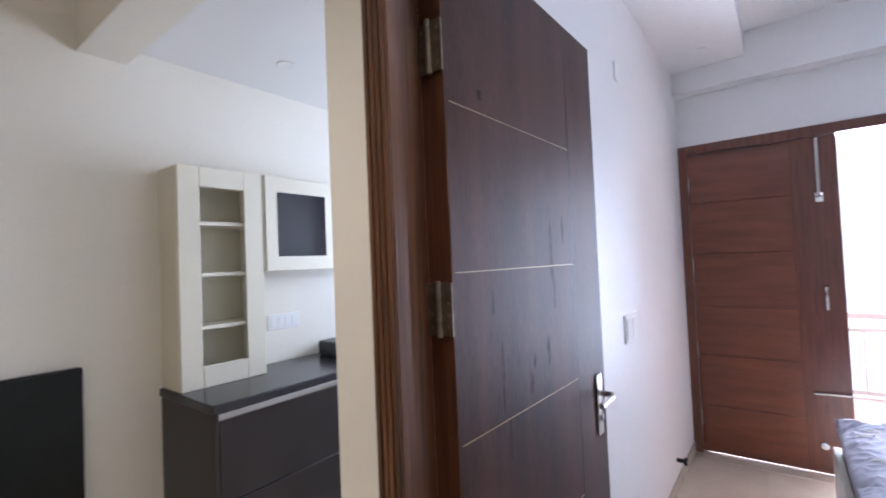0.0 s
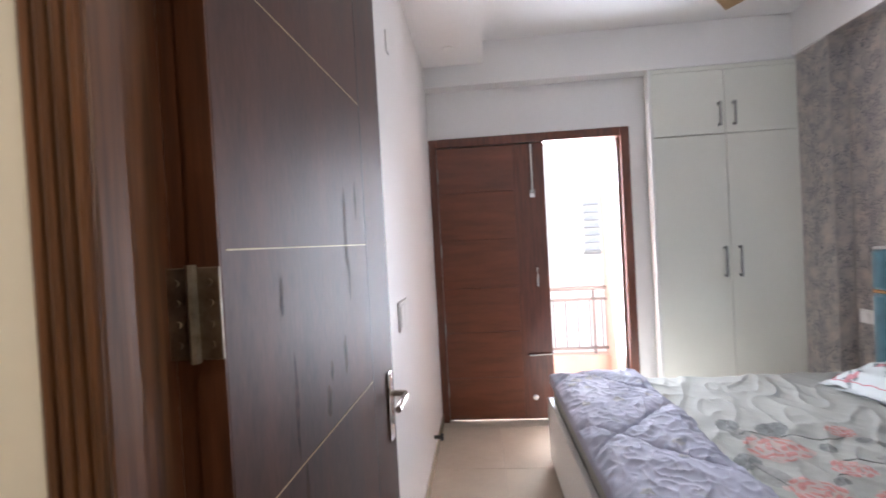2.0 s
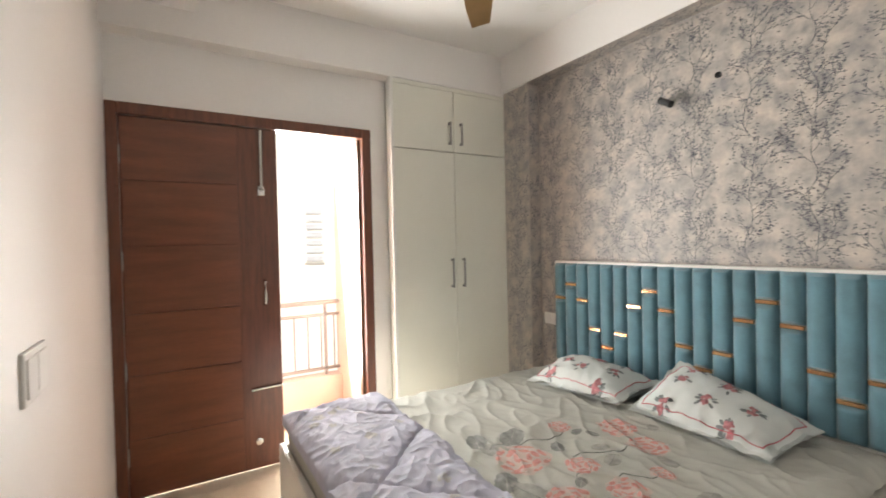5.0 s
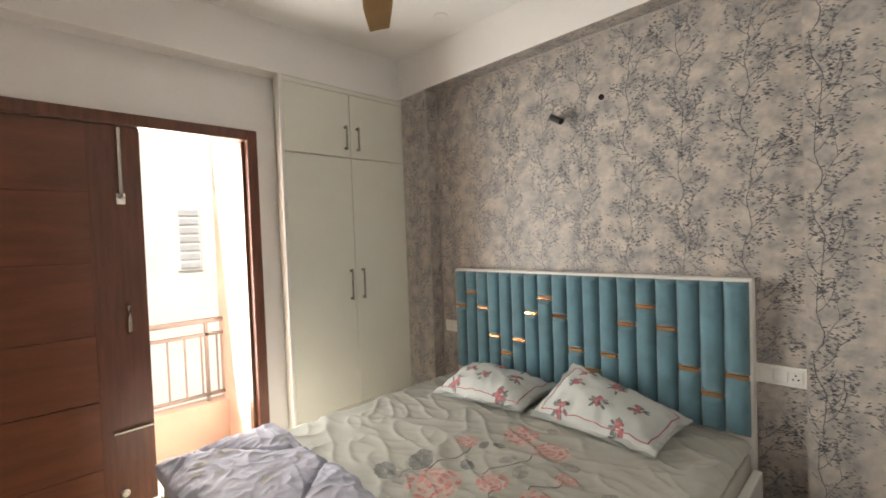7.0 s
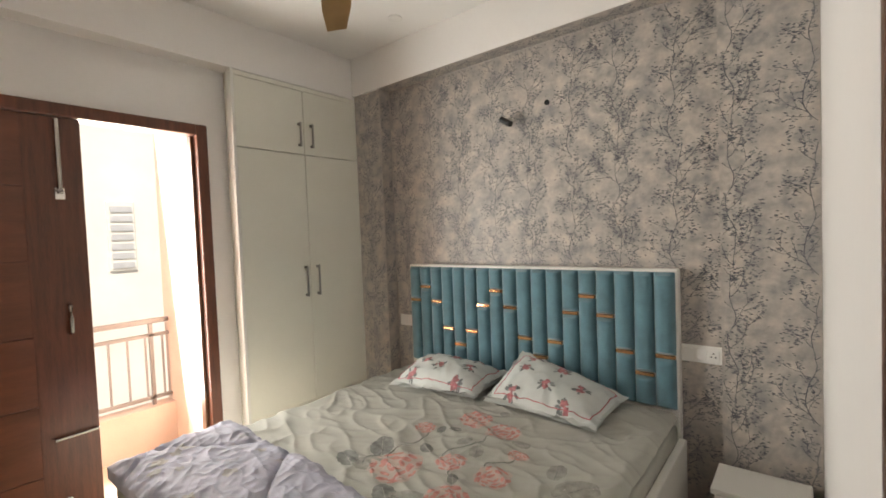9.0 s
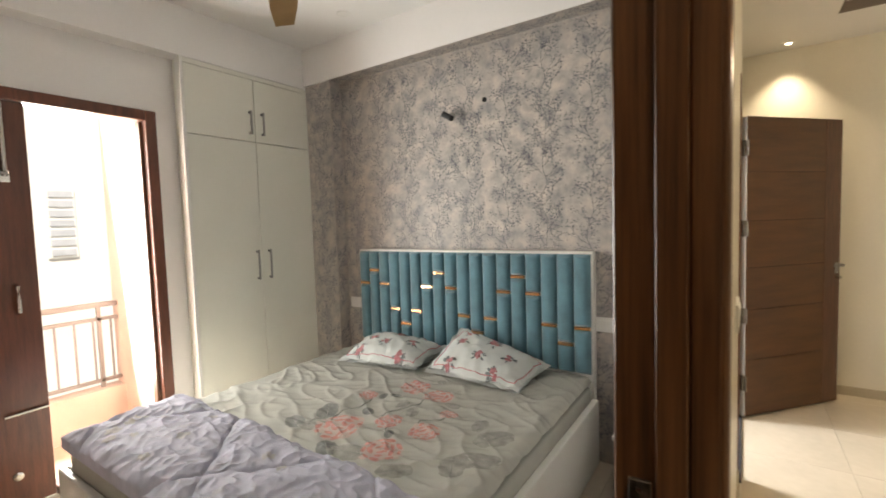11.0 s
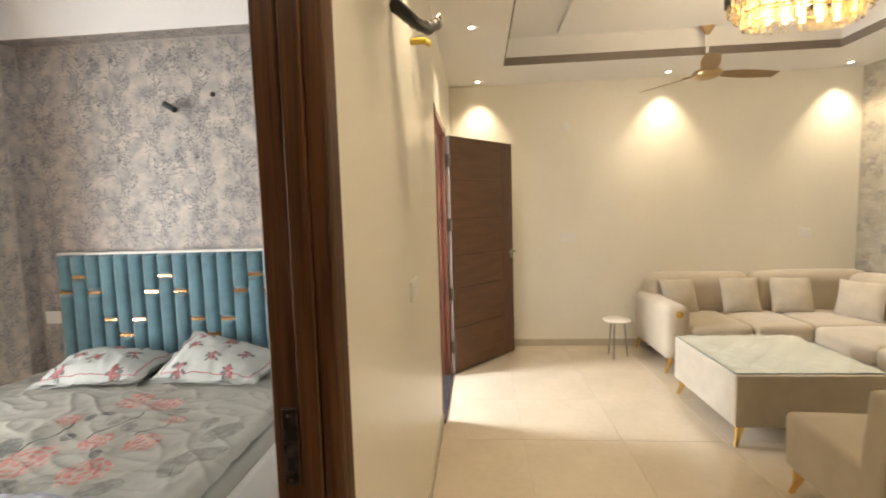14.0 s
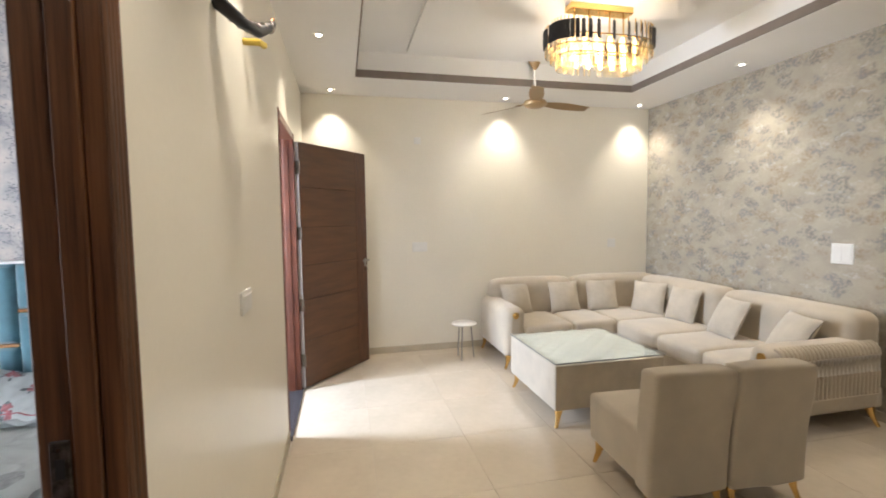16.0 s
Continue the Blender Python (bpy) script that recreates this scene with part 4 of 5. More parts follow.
# ---- ceiling fans ----
def ceiling_fan(at, drop, turn, label, r=0.60):
    f = thing("ceiling_fan", at, label, "ceiling fan", rz=turn)
    part("canopy", lathe([(0.068, 0.0), (0.066, -0.012), (0.030, -0.075), (0.014, -0.095), (0.013, -0.10)], 24), FANGOLD, f, "", True)
    part("rod", tube([(0, 0, -0.09), (0, 0, -drop + 0.10)], 0.011, 10), WHITELAM, f)
    part("lower_cover", lathe([(0.013, -drop + 0.13), (0.022, -drop + 0.11), (0.045, -drop + 0.055), (0.062, -drop + 0.035), (0.062, -drop + 0.03)], 24), FANGOLD, f, "", True)
    part("motor", lathe([(0.062, -drop + 0.032), (0.100, -drop + 0.026), (0.112, -drop + 0.006), (0.105, -drop - 0.014), (0.070, -drop - 0.032), (0.020, -drop - 0.040)], 28), FANGOLD, f, "", True)
    for k in range(3):
        a = 2 * math.pi * k / 3
        m = Matrix.Rotation(a, 4, "Z")

        def fn(u, v):
            x = 0.09 + (r - 0.09) * u
            w = 0.035 + 0.030 * math.sin(min(1, u * 2.2) * math.pi / 2) - 0.018 * max(0, u - 0.6) / 0.4
            y = (v - 0.5) * 2 * w
            return m @ Vector((x, y, -drop + 0.008 - 0.22 * y - 0.012 * u))
        bm = surface(fn, 16, 4)
        bmesh.ops.solidify(bm, geom=bm.faces[:], thickness=0.004)
        part("blade", bm, FANGOLD, f, "", True)
        b = box(0.08, 0.20, -0.018, 0.018, -drop + 0.008, -drop + 0.016, 0.003)
        b.transform(m)
        part("blade_bracket", b, FANGOLD, f)
    return f


ceiling_fan((1.02, 2.64, 2.85), 0.36, 52, "matte gold three-blade ceiling fan over the bed")
ceiling_fan((3.655, -1.07, 2.92), 0.415, -82, "matte gold three-blade ceiling fan in the tray ceiling")


# ---- downlights ----
def downlight(x, y, z, lit, label, group):
    d = thing("downlight", (x, y, z), label, "downlight", group)
    part("ring", lathe([(0.030, 0.0), (0.046, 0.0), (0.048, -0.004), (0.040, -0.007), (0.030, -0.004)], 24), PLASTIC, d, "", True)
    part("lens", lathe([(0.030, 0.001), (0.030, -0.003), (0.012, -0.005)], 20), GLOWSPOT if lit else PLASTIC, d, "", True)


# The six added lamps get fixtures as well.
for sx, sy in SPOTS:
    downlight(sx, sy, H, True, "small round lit downlight in the white ceiling, set partly added", "living room downlights")
downlight(-0.07, 3.80, H, False, "small round unlit downlight in the lowered bedroom ceiling", "bedroom downlights")
downlight(2.05, 3.35, 2.85, False, "small round unlit downlight in the bedroom ceiling", "bedroom downlights")
downlight(-1.62, 1.86, 2.43, False, "small round unlit downlight over the kitchenette", "kitchen downlights")


# ---- living room ----
def leg(parent, x, y, h, lean_x, lean_y, mat=GOLD):
    part("leg", tube([(x, y, h), (x + lean_x * 0.4, y + lean_y * 0.4, h * 0.45), (x + lean_x, y + lean_y, 0.0)], 0.020, 8, (1.6, 0.8, 0.55)), mat, parent, "slim gold metal leg", True)


def padded(x0, x1, y0, y1, z0, z1, r=0.04, crown=0.02, seed=0.0):
    """A padded block: rounded edges, crowned top, slight unevenness."""
    bm = box(x0, x1, y0, y1, z0, z1)
    bmesh.ops.subdivide_edges(bm, edges=bm.edges[:], cuts=11, use_grid_fill=True)
    cx, cy, cz = (x0 + x1) / 2, (y0 + y1) / 2, (z0 + z1) / 2
    hx, hy, hz = (x1 - x0) / 2, (y1 - y0) / 2, (z1 - z0) / 2
    for v in bm.verts:
        # three rows of points within the rounding on each side
        p = Vector([math.copysign(h * a / 0.5 * (1 - r / h) if a < 0.5 else h - r * (1 - a) / 0.5, c) for c, h, a in ((c, h, abs(c) / h) for c, h in ((v.co.x - cx, hx), (v.co.y - cy, hy), (v.co.z - cz, hz)))])
        q = Vector((max(-hx + r, min(hx - r, p.x)), max(-hy + r, min(hy - r, p.y)), max(-hz + r, min(hz - r, p.z))))
        d = p - q
        if d.length > 1e-9:
            d = d.normalized() * r
        p = q + d
        if p.z > hz - r:
            p.z += crown * (1 - (p.x / hx) ** 2) * (1 - (p.y / hy) ** 2)
        n = 0.004 * noise.noise(Vector((p.x * 5 + seed, p.y * 5, p.z * 5)))
        v.co = Vector((cx, cy, cz)) + p * (1 + n / max(hx, 0.1))
    return bm


def scatter_cushion(at, rx, ry, rz, seed, size=0.35):
    root = thing("cushion", at, "square beige velvet scatter cushion on the corner sofa", "cushion", "scatter cushions on the sofa")
    root.matrix_basis = pose(*at, rx, ry, rz)

    def fn(s):
        def f(u, v):
            a, b = 2 * u - 1, 2 * v - 1
            p = max(0.0, (1 - abs(a) ** 2.2) * (1 - abs(b) ** 2.2)) ** 0.55
            x = a * size / 2 * (1 - 0.07 * (1 - b * b))
            z = b * size / 2 * (1 - 0.07 * (1 - a * a))
            return (x, s * (0.070 * p + 0.002) + 0.004 * noise.noise(Vector((a * 2 + seed, b * 2, s))), z)
        return f
    part("front", surface(fn(-1), 20, 20), CUSHION, root, "", True)
    bm = surface(fn(1), 20, 20)
    bmesh.ops.reverse_faces(bm, faces=bm.faces[:])
    part("back", bm, CUSHION, root, "", True)


sofa = thing("corner_sofa", (0, 0, 0), "large beige velvet corner sofa with gold feet", "sofa")
# wing along the east wall, then the wing along the papered wall
part("base", box(3.53, 4.31, -2.78, -0.72, 0.12, 0.26, 0.02, 2), SOFA, sofa, "", True)
part("base", box(1.84, 3.53, -2.78, -1.90, 0.12, 0.26, 0.02, 2), SOFA, sofa, "", True)
for a in ((3.50, 4.14, -1.42, -0.90), (3.50, 4.14, -1.90, -1.42), (3.50, 4.14, -2.56, -1.90), (2.93, 3.50, -2.56, -1.86), (2.44, 2.93, -2.56, -1.86), (2.03, 2.44, -2.56, -1.86)):
    part("seat_cushion", padded(a[0], a[1] - 0.004, a[2] + 0.002, a[3] - 0.002, 0.25, 0.41, 0.045, 0.018, a[0] * 3), SOFA, sofa, "", True)
for a in ((4.07, 4.318, -1.72, -0.78), (4.06, 4.318, -2.80, -1.73), (2.96, 4.07, -2.80, -2.53), (1.86, 2.95, -2.80, -2.53)):
    part("backrest", padded(*a, 0.24, 0.765, 0.085, 0.012, a[1]), SOFA, sofa, "", True)
for nm, a in (("arm", (3.49, 4.30, -0.915, -0.70)), ("arm", (1.80, 2.03, -2.72, -1.84))):
    arm = part(nm, padded(*a, 0.12, 0.585, 0.075, 0.004, a[0]), SOFA, sofa, "", True)
    if a[0] < 2:
        for k in range(24):
            y = -2.66 + k * 0.0335
            part("flute", tube([(1.804, y, 0.25), (1.802, y, 0.40), (1.803, y, 0.51), (1.812, y, 0.545), (1.832, y, 0.568), (1.862, y, 0.580)], 0.014, 8), SOFA, arm, "", True)
        part("piping", tube([(1.796, -2.68, 0.245), (1.794, -1.88, 0.245)], 0.006, 6), SOFA, arm)
        bp, br = (1.915, -1.842, 0.515), (90, 0, 0)
    else:
        bp, br = (3.492, -0.808, 0.515), (0, -90, 0)
    part("button", lathe([(0.030, -0.004), (0.030, 0.010), (0.020, 0.020), (0.006, 0.024)], 18), GOLD, sofa, "round gold button", True).matrix_basis = pose(*bp, *br)
for x, y, lx, ly in ((3.55, -0.76, -0.02, 0.04), (4.25, -0.76, 0.0, 0.04), (3.56, -1.95, -0.02, 0.02), (1.87, -1.93, -0.05, 0.05), (1.87, -2.70, -0.05, -0.02), (4.28, -2.70, 0, 0), (2.7, -1.95, 0, 0.03)):
    leg(sofa, x, y, 0.125, lx, ly)
for i, (x, y, z, rx, rz) in enumerate(((4.02, -1.03, 0.565, -18, -78), (4.02, -1.58, 0.565, -18, -90), (4.00, -2.02, 0.565, -18, -100), (3.72, -2.40, 0.565, -18, -150), (3.28, -2.44, 0.565, -18, 184), (2.72, -2.40, 0.57, -26, 168), (2.16, -2.38, 0.56, -32, 160))):
    scatter_cushion((x, y, z), rx, 0, rz, i * 3.1)

# armless chairs
ch = thing("slipper_chair", (1.602, -0.830, 0), "armless beige velvet chair with gold feet beside the coffee table", "chair", "pair of armless chairs", rz=-3)
part("seat", padded(-0.20, 0.318, -0.211, 0.211, 0.13, 0.405, 0.028, 0.012, 1), SOFA, ch, "", True)


bm = padded(-0.255, -0.125, -0.214, 0.214, 0.105, 0.715, 0.022, 0.006, 5)
for v in bm.verts:
    v.co.x -= 0.07 * max(0, (v.co.z - 0.3)) / 0.4 * 0.6
part("backrest", bm, SOFA, ch, "", True)
part("seam", tube([(-0.19, -0.211, 0.145), (0.27, -0.2145, 0.255)], 0.003, 6), CUSHION, ch)
for x, y, lx, ly in ((0.25, 0.17, 0.035, 0.02), (0.25, -0.17, 0.035, -0.02), (-0.20, 0.17, -0.04, 0.02), (-0.20, -0.17, -0.04, -0.02)):
    leg(ch, x, y, 0.14, lx, ly)
copy_thing(ch, pose(1.575, -1.262, 0, 0, 0, -3))

# coffee table with a tufted panel under glass
ct = thing("coffee_table", (2.71, -1.03, 0), "square beige upholstered coffee table with a glass top", "coffee table")
part("body", box(-0.405, 0.405, -0.42, 0.42, 0.125, 0.438, 0.012, 3), CUSHION, ct, "", True)


def tuft(u, v):
    x, y = (u - 0.5) * 0.78, (v - 0.5) * 0.81
    a, b = (x + y) / 0.155, (x - y) / 0.155
    d = min(abs(a - round(a)), abs(b - round(b)))
    return (x, y, 0.437 + 0.008 * min(1, d / 0.22))


TOPGLASS = glass("green_tinted_glass", (0.97, 0.99, 0.98))
TOPGLASS.node_tree.nodes["Principled BSDF"].inputs["IOR"].default_value = 1.25
TUFT = material("pale_green_tufted_leather", (0.53, 0.54, 0.48), 0.45, vary=0.06, scale=6, fine=200, bump=0.05)
part("tufted_top", surface(tuft, 56, 56), TUFT, ct, "pale diamond-tufted panel", True)
part("glass_top", box(-0.41, 0.41, -0.425, 0.425, 0.4465, 0.4535, 0.002), TOPGLASS, ct, "clear glass top").visible_shadow = False
part("glass_rim", tube([(-0.408, -0.423, 0.450), (0.408, -0.423, 0.450), (0.408, 0.423, 0.450), (-0.408, 0.423, 0.450), (-0.408, -0.423, 0.450)], 0.0036, 6), SAGE, ct, "dark glass edge")
for sx in (-1, 1):
    for sy in (-1, 1):
        leg(ct, sx * 0.36, sy * 0.37, 0.13, sx * 0.025, sy * 0.03)

# side stool
so = thing("side_table", (3.97, -0.44, 0), "small round white side table on slim dark legs", "side table")
part("top", lathe([(0.110, 0.345), (0.128, 0.350), (0.130, 0.362), (0.122, 0.368)], 28), MARBLE, so, "white round top", True)
for k in range(3):
    a = 2 * math.pi * k / 3 + 0.5
    part("leg", tube([(0.07 * math.cos(a), 0.07 * math.sin(a), 0.346), (0.10 * math.cos(a), 0.10 * math.sin(a), 0.0)], 0.008, 8), DULLSTEEL, so)

# chandelier
cd = thing("chandelier", (2.52, -1.04, 2.885), "lit oval crystal chandelier with a black and gold fringe", "chandelier", rz=0)
part("ceiling_plate", box(-0.045, 0.045, -0.24, 0.24, -0.045, 0.0, 0.004), GOLD, cd, "gold ceiling plate")
for y in (-0.19, -0.08, 0.08, 0.19):
    part("hanger", tube([(0, y, -0.04), (0, y, -0.26)], 0.006, 8), GOLD, cd)


def oval(t, rx, ry):
    p = 0.62
    c, s = math.cos(t), math.sin(t)
    return rx * math.copysign(abs(c) ** p, c), ry * math.copysign(abs(s) ** p, s)


def rod_mesh(name, r, h, mat, sides=6):
    return finish(tube([(0, 0, 0), (0, 0, -h * 0.12), (0, 0, -h)], r, sides, (0.5, 1, 0.8)), name, mat)


FIN = finish(box(-0.003, 0.003, -0.014, 0.014, -0.120, 0.0, 0.001), "black_fin", BLACK)
PIN = rod_mesh("gold_pin", 0.004, 0.09, GOLD)
tiers = ((0.170, 0.375, -0.250, 0.095, 56), (0.150, 0.34, -0.300, 0.085, 50), (0.126, 0.30, -0.350, 0.085, 44), (0.100, 0.255, -0.360, 0.080, 38))
for k in range(46):
    t = 2 * math.pi * k / 46
    x, y = oval(t, 0.180, 0.385)
    o = new("black_fin", FIN)
    o.parent, o.matrix_basis = cd, pose(x, y, -0.165, 0, 0, math.degrees(t) + 25)
    o = new("gold_pin", PIN)
    o.parent, o.matrix_basis = cd, pose(x * 0.97, y * 0.97, -0.135)
for j, (rx, ry, z, h, n) in enumerate(tiers):
    ring = [(*oval(2 * math.pi * k / 40, rx, ry), z) for k in range(41)]
    part("tier_ring", tube(ring, 0.005, 6), GOLD, cd, "gold tier ring")
    me = rod_mesh("crystal_rod", 0.0085, h, CRYSTAL)
    for k in range(n):
        x, y = oval(2 * math.pi * (k + 0.5 * (j % 2)) / n, rx, ry)
        o = new("crystal_rod", me)
        o.parent, o.matrix_basis = cd, pose(x, y, z)
        o.visible_shadow = False
for y in (-0.24, -0.144, -0.048, 0.048, 0.144, 0.24):
    for x in (-0.06, 0.06):
        part("bulb", lathe([(0.010, -0.19), (0.019, -0.215), (0.021, -0.25), (0.012, -0.285), (0.003, -0.30)], 12), GLOWWARM, cd, "warm glowing bulb", True).matrix_basis = pose(x, y, -0.03)
        part("bulb_core", tube([(x, y, -0.26), (x, y, -0.40)], 0.013, 8), GLOWWARM, cd, "warm glowing light bar")

# switches, cable and stub on the living room walls
switch_plate("light_switch", pose(1.45, YW0, 1.12, 0, 0, 0), 0.16, 0.085, 2, "white two-key switch on the cream living room wall")
s = switch_plate("socket_board", pose(XF, -0.055, 1.13, 0, 0, -90), 0.16, 0.10, 2, "white switch plate on the downlit cream wall", "socket")
switch_plate("light_switch", pose(XF, -2.35, 1.12, 0, 0, -90), 0.10, 0.10, 1, "small white switch above the sofa corner")
switch_plate("socket_board", pose(2.165, YR + 0.004, 1.135, 0, 0, 180), 0.15, 0.15, 2, "large square white switch plate on patterned wallpaper", "socket")
switch_plate("wall_cover", pose(XF, -0.045, 2.25, 0, 0, -90), 0.07, 0.07, 1, "round-cornered white cover high on the cream wall", "wall cover")
cb = thing("pipe_bundle", (1.18, YW0, 2.10), "black foam-wrapped pipe bundle sticking out of the wall", "pipe")
pts = [(0, 0.0, 0.02), (0.02, -0.03, 0.0), (0.08, -0.07, -0.02), (0.16, -0.105, -0.015), (0.24, -0.13, 0.035), (0.27, -0.135, 0.06)]
part("sleeve", tube(pts, 0.020, 10, (1.3, 1.2, 1, 0.95, 0.9, 0.8)), BLACK, cb, "", True)
for k in range(7):
    a = Vector(pts[1]).lerp(Vector(pts[4]), k / 6)
    part("tape", lathe([(0.0215, -0.006), (0.0222, 0.0), (0.0215, 0.006)], 10), GREYMETAL, cb).matrix_basis = Matrix.Translation((a.x, a.y, a.z - 0.028 * math.sin(math.pi * k / 6))) @ pose(0, 0, 0, 0, 80, -28)
part("pipe_end", tube([pts[-1], (0.285, -0.138, 0.085)], 0.007, 8), COPPER, cb)
ys = part("drain_stub", tube([(1.625, YW0 + 0.0, 2.155), (1.625, YW0 - 0.06, 2.155), (1.665, YW0 - 0.075, 2.157)], 0.014, 10), material("yellow_plastic_pipe", (0.55, 0.40, 0.05), 0.4))
tagged(ys, "short yellow plastic pipe stub on the wall", "pipe")

# leaf-patterned wallpaper behind the sofa
wp = structure("wallpaper_living", box(-1.99, XF - 0.001, YR, YR + 0.004, SK, H), PAPER2, "beige wallpaper with grey and ochre leaf clusters", "wallpaper")
# ---- kitchenette ----
cx1 = -1.50
ku = thing("base_cabinet", (-1.75, 2.2, 0), "dark grey laminate base cabinet of the kitchenette", "cabinet")
part("side_panel", box(-0.25, 0.245, -0.79, -0.772, 0.0, 0.862, 0.002), DARKLAM, ku)
part("body", box(-0.25, 0.215, -0.772, 1.09, 0.09, 0.862), DARKLAM, ku)
part("grip_rail", box(0.228, 0.243, -0.772, 1.09, 0.832, 0.862, 0.005, 2), STEEL, ku, "brushed metal grip rail")
for k in range(3):
    y0 = -0.770 + k * 0.62
    for z0, z1 in ((0.10, 0.50), (0.505, 0.828)):
        part("drawer_front", box(0.216, 0.238, y0 + 0.003, y0 + 0.614, z0, z1, 0.002), DARKLAM, ku)
wt = part("worktop", box(-2.0, -1.49, 1.40, 3.29, 0.865, 0.902, 0.006, 2), BLACKTOP)
tagged(wt, "black granite worktop on the dark base cabinet", "worktop")
su = thing("shelf_unit", (-1.90, 1.615, 0.902), "cream shelf unit with four open shelves on the worktop", "shelf unit")
part("side", box(-0.099, 0.08, -0.20, -0.182, 0, 1.0, 0.002), CREAMLAM, su)
part("side", box(-0.099, 0.08, 0.182, 0.20, 0, 1.0, 0.002), CREAMLAM, su)
part("back", box(-0.099, -0.09, -0.182, 0.182, 0, 1.0), CREAMLAM, su)
part("top", box(-0.09, 0.08, -0.182, 0.182, 0.982, 1.0), CREAMLAM, su)
part("bottom", box(-0.09, 0.08, -0.182, 0.182, 0.0, 0.018), CREAMLAM, su)
for a in ((-0.20, -0.105, 0.0, 1.0), (0.105, 0.20, 0.0, 1.0), (-0.105, 0.105, 0.0, 0.095), (-0.105, 0.105, 0.91, 1.0)):
    part("front_frame", box(0.081, 0.10, a[0] + 0.0005, a[1] - 0.0005, a[2], a[3], 0.002), CREAMLAM, su)
for z in (0.265, 0.507, 0.745):
    part("shelf", box(-0.09, 0.078, -0.182, 0.182, z - 0.009, z + 0.009, 0.001), CREAMLAM, su)
hc = thing("wall_cabinet", (-1.90, 2.22, 1.41), "cream wall cabinet with a black glass door panel", "cabinet")
part("body", box(-0.099, 0.08, -0.39, 0.9, 0.0, 0.50, 0.002), CREAMLAM, hc)
for y0, y1 in ((-0.388, 0.05), (0.054, 0.49)):
    d = part("cabinet_door", box(0.081, 0.10, y0, y1, 0.002, 0.498, 0.003), CREAMLAM, hc)
    part("glass_panel", box(0.099, 0.103, y0 + 0.07, y1 - 0.065, 0.078, 0.415, 0.001), BLACKGLASS, d, "black glass panel")
s = switch_plate("socket_board", pose(-2.0, 2.045, 1.125, 0, 0, 90), 0.20, 0.085, 4, "white four-key switch plate above the worktop", "socket")
hob = thing("gas_hob", (-1.78, 2.36, 0.902), "black gas hob standing on the worktop", "hob")
part("body", box(-0.16, 0.16, -0.13, 0.30, 0.0, 0.085, 0.012, 2), BLACK, hob)
part("burner", lathe([(0.05, 0.085), (0.05, 0.10), (0.03, 0.11)], 18), DULLSTEEL, hob)
part("knob", tube([(0.16, -0.05, 0.045), (0.185, -0.05, 0.045)], 0.018, 12), DULLSTEEL, hob)
fr = thing("low_cabinet", (-1.98, 0.68, 0), "low matt black cabinet against the cream wall", "cabinet")
part("body", box(-0.018, 0.02, -0.45, 0.435, 0.0, 1.062, 0.004), BLACKGLASS, fr)
part("door", box(0.021, 0.032, -0.448, 0.433, 0.01, 1.058, 0.004), material("matt_black_panel", (0.016, 0.018, 0.016), 0.6, vary=0.15, spec=0.2), fr)

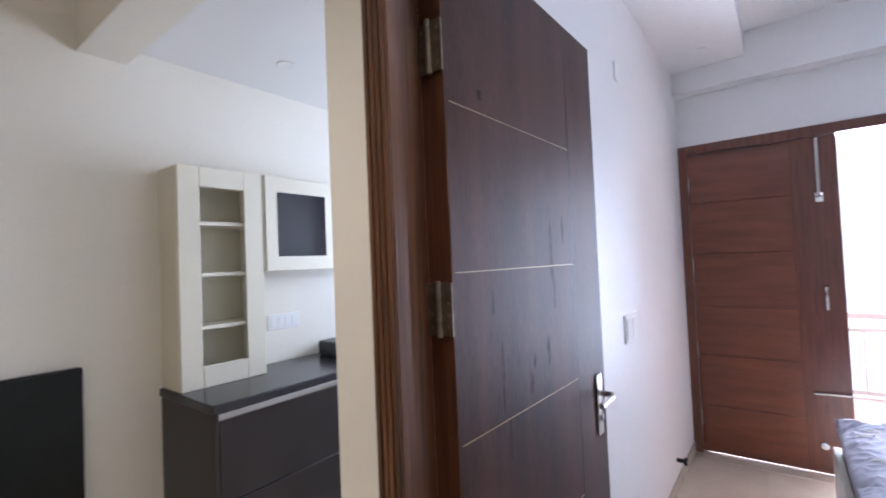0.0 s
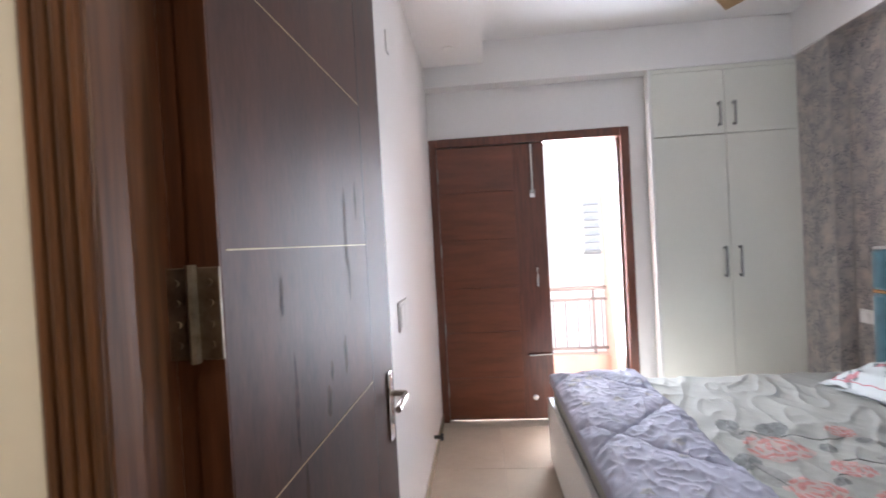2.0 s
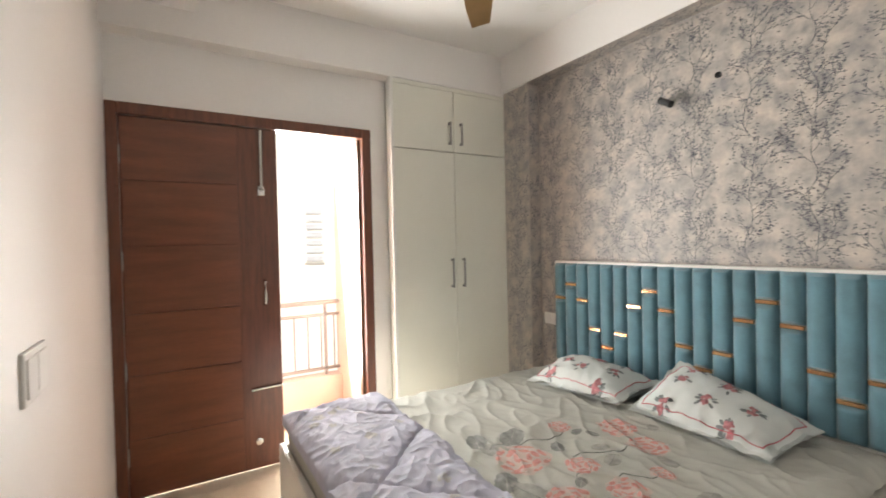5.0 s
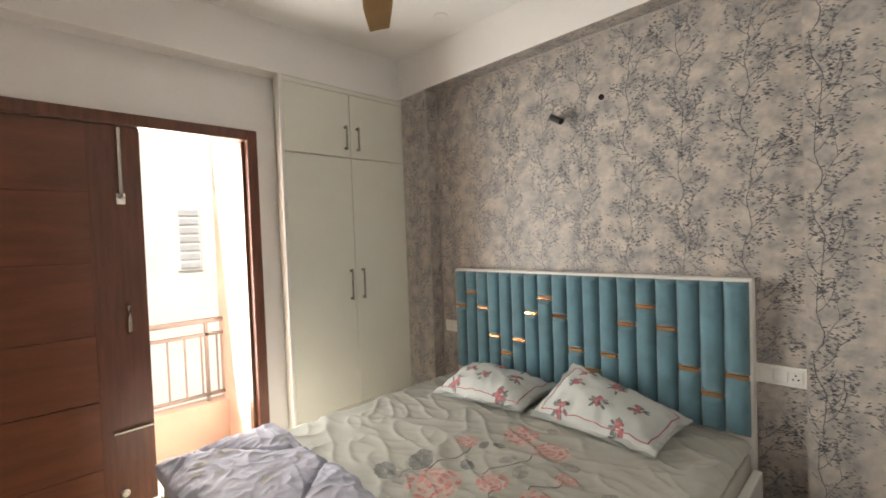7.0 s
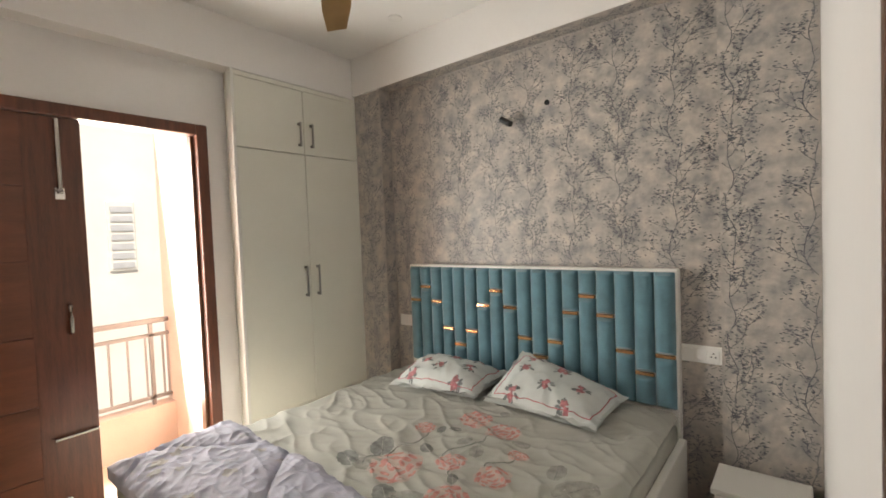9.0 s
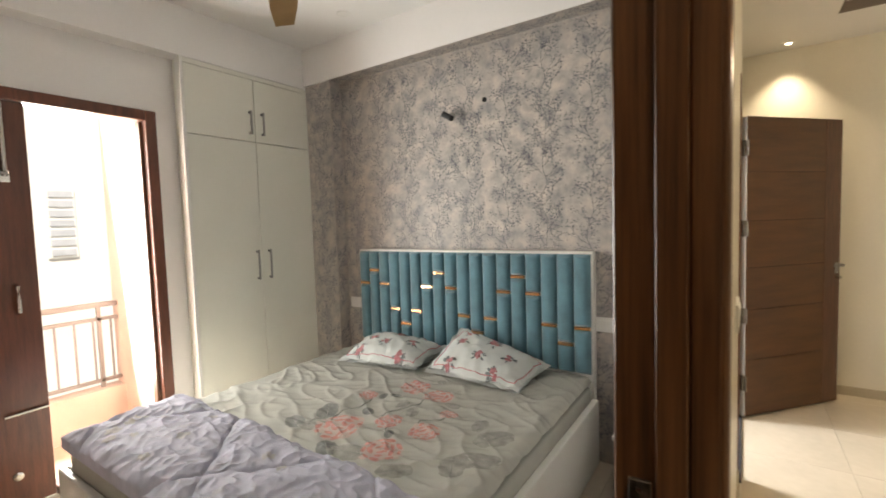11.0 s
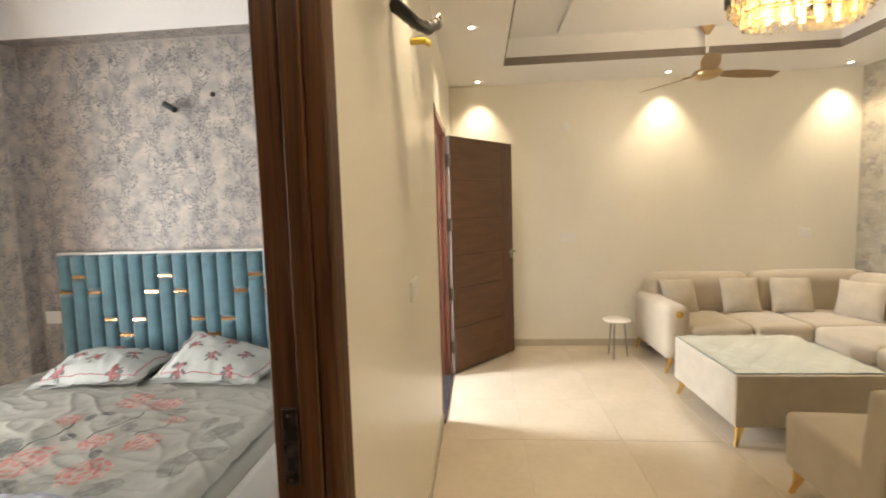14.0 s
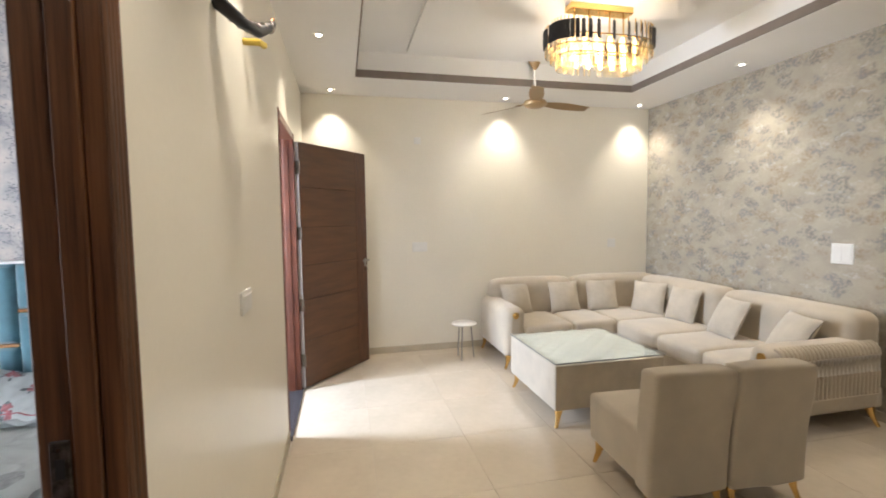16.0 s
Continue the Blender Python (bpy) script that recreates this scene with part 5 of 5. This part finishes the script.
# ---- balcony and beyond ----
rl = thing("balcony_railing", (0.40, 5.05, 0.28), "grey metal balcony railing with upright bars", "railing")
part("top_rail", box(-0.82, 0.82, -0.02, 0.02, 0.60, 0.635, 0.005), GREYMETAL, rl)
part("mid_rail", box(-0.82, 0.82, -0.012, 0.012, 0.50, 0.525, 0.003), GREYMETAL, rl)
part("bottom_rail", box(-0.82, 0.82, -0.012, 0.012, 0.04, 0.065, 0.003), GREYMETAL, rl)
for k in range(15):
    x = -0.78 + k * 0.111
    part("bar", box(x - 0.006, x + 0.006, -0.006, 0.006, 0.065, 0.50), GREYMETAL, rl)
for x in (-0.7, 0.0, 0.7):
    part("post", box(x - 0.012, x + 0.012, -0.012, 0.012, 0.0, 0.60), GREYMETAL, rl)
fb = thing("apartment_building", (0.0, 10.5, -6.0), "white rendered apartment building opposite the balcony", "building")
part("wall", box(-14, 14, 0, 6, 0, 12.5), FACADE, fb)
part("roof", box(-14.2, 14.2, -0.2, 6.2, 12.5, 12.8, 0.03), FACADE, fb)
for z in (0.9, 7.02, 9.9):
    for x in (-7.1, -3.9, -0.7, 2.44, 5.7, 8.9):
        w = part("window", box(x - 0.20, x + 0.20, -0.05, 0.02, z, z + 1.20, 0.01), WHITELAM, fb)
        for k in range(7):
            part("louvre", box(x - 0.16, x + 0.16, -0.075, -0.052, z + 0.05 + k * 0.16, z + 0.15 + k * 0.16), LOUVRE, w)

# ---- floor tiles ----
def tile_mesh(w, d):
    return finish(box(0.001, w - 0.001, 0.001, d - 0.001, -0.004, 0.0, 0.0008), "tile", TILE)


floor_ob = bpy.data.objects["floor"]
meshes = {}


def lay(x0, x1, y0, y1, ox, oy, step=0.60):
    """Whole and cut tiles over a stretch of floor, on a grid that starts at ox, oy."""
    for i in range(int((x0 - ox) // step), int((x1 - ox) // step) + 1):
        for j in range(int((y0 - oy) // step), int((y1 - oy) // step) + 1):
            a, b = max(x0, ox + i * step), min(x1, ox + (i + 1) * step)
            c, d = max(y0, oy + j * step), min(y1, oy + (j + 1) * step)
            if b - a < 0.01 or d - c < 0.01:
                continue
            key = (round(b - a, 3), round(d - c, 3))
            if key not in meshes:
                meshes[key] = tile_mesh(*key)
            o = new("tile", meshes[key])
            o.parent, o.location = floor_ob, (a, c, 0)


lay(-2.0, XF, YR, YW0 - 0.022, 1.78, -0.6)
lay(XL, 2.42, YW0 - 0.022, 4.35, 0.15, 1.10)
lay(-2.0, XL - 0.11, YW0 - 0.022, 3.3, 1.78, -0.6)
bal = bpy.data.objects["slab"]
for i in range(3):
    o = new("tile", tile_mesh(0.545, 0.63))
    o.parent, o.location = bal, (-0.42 + i * 0.546, 4.351, -0.022)
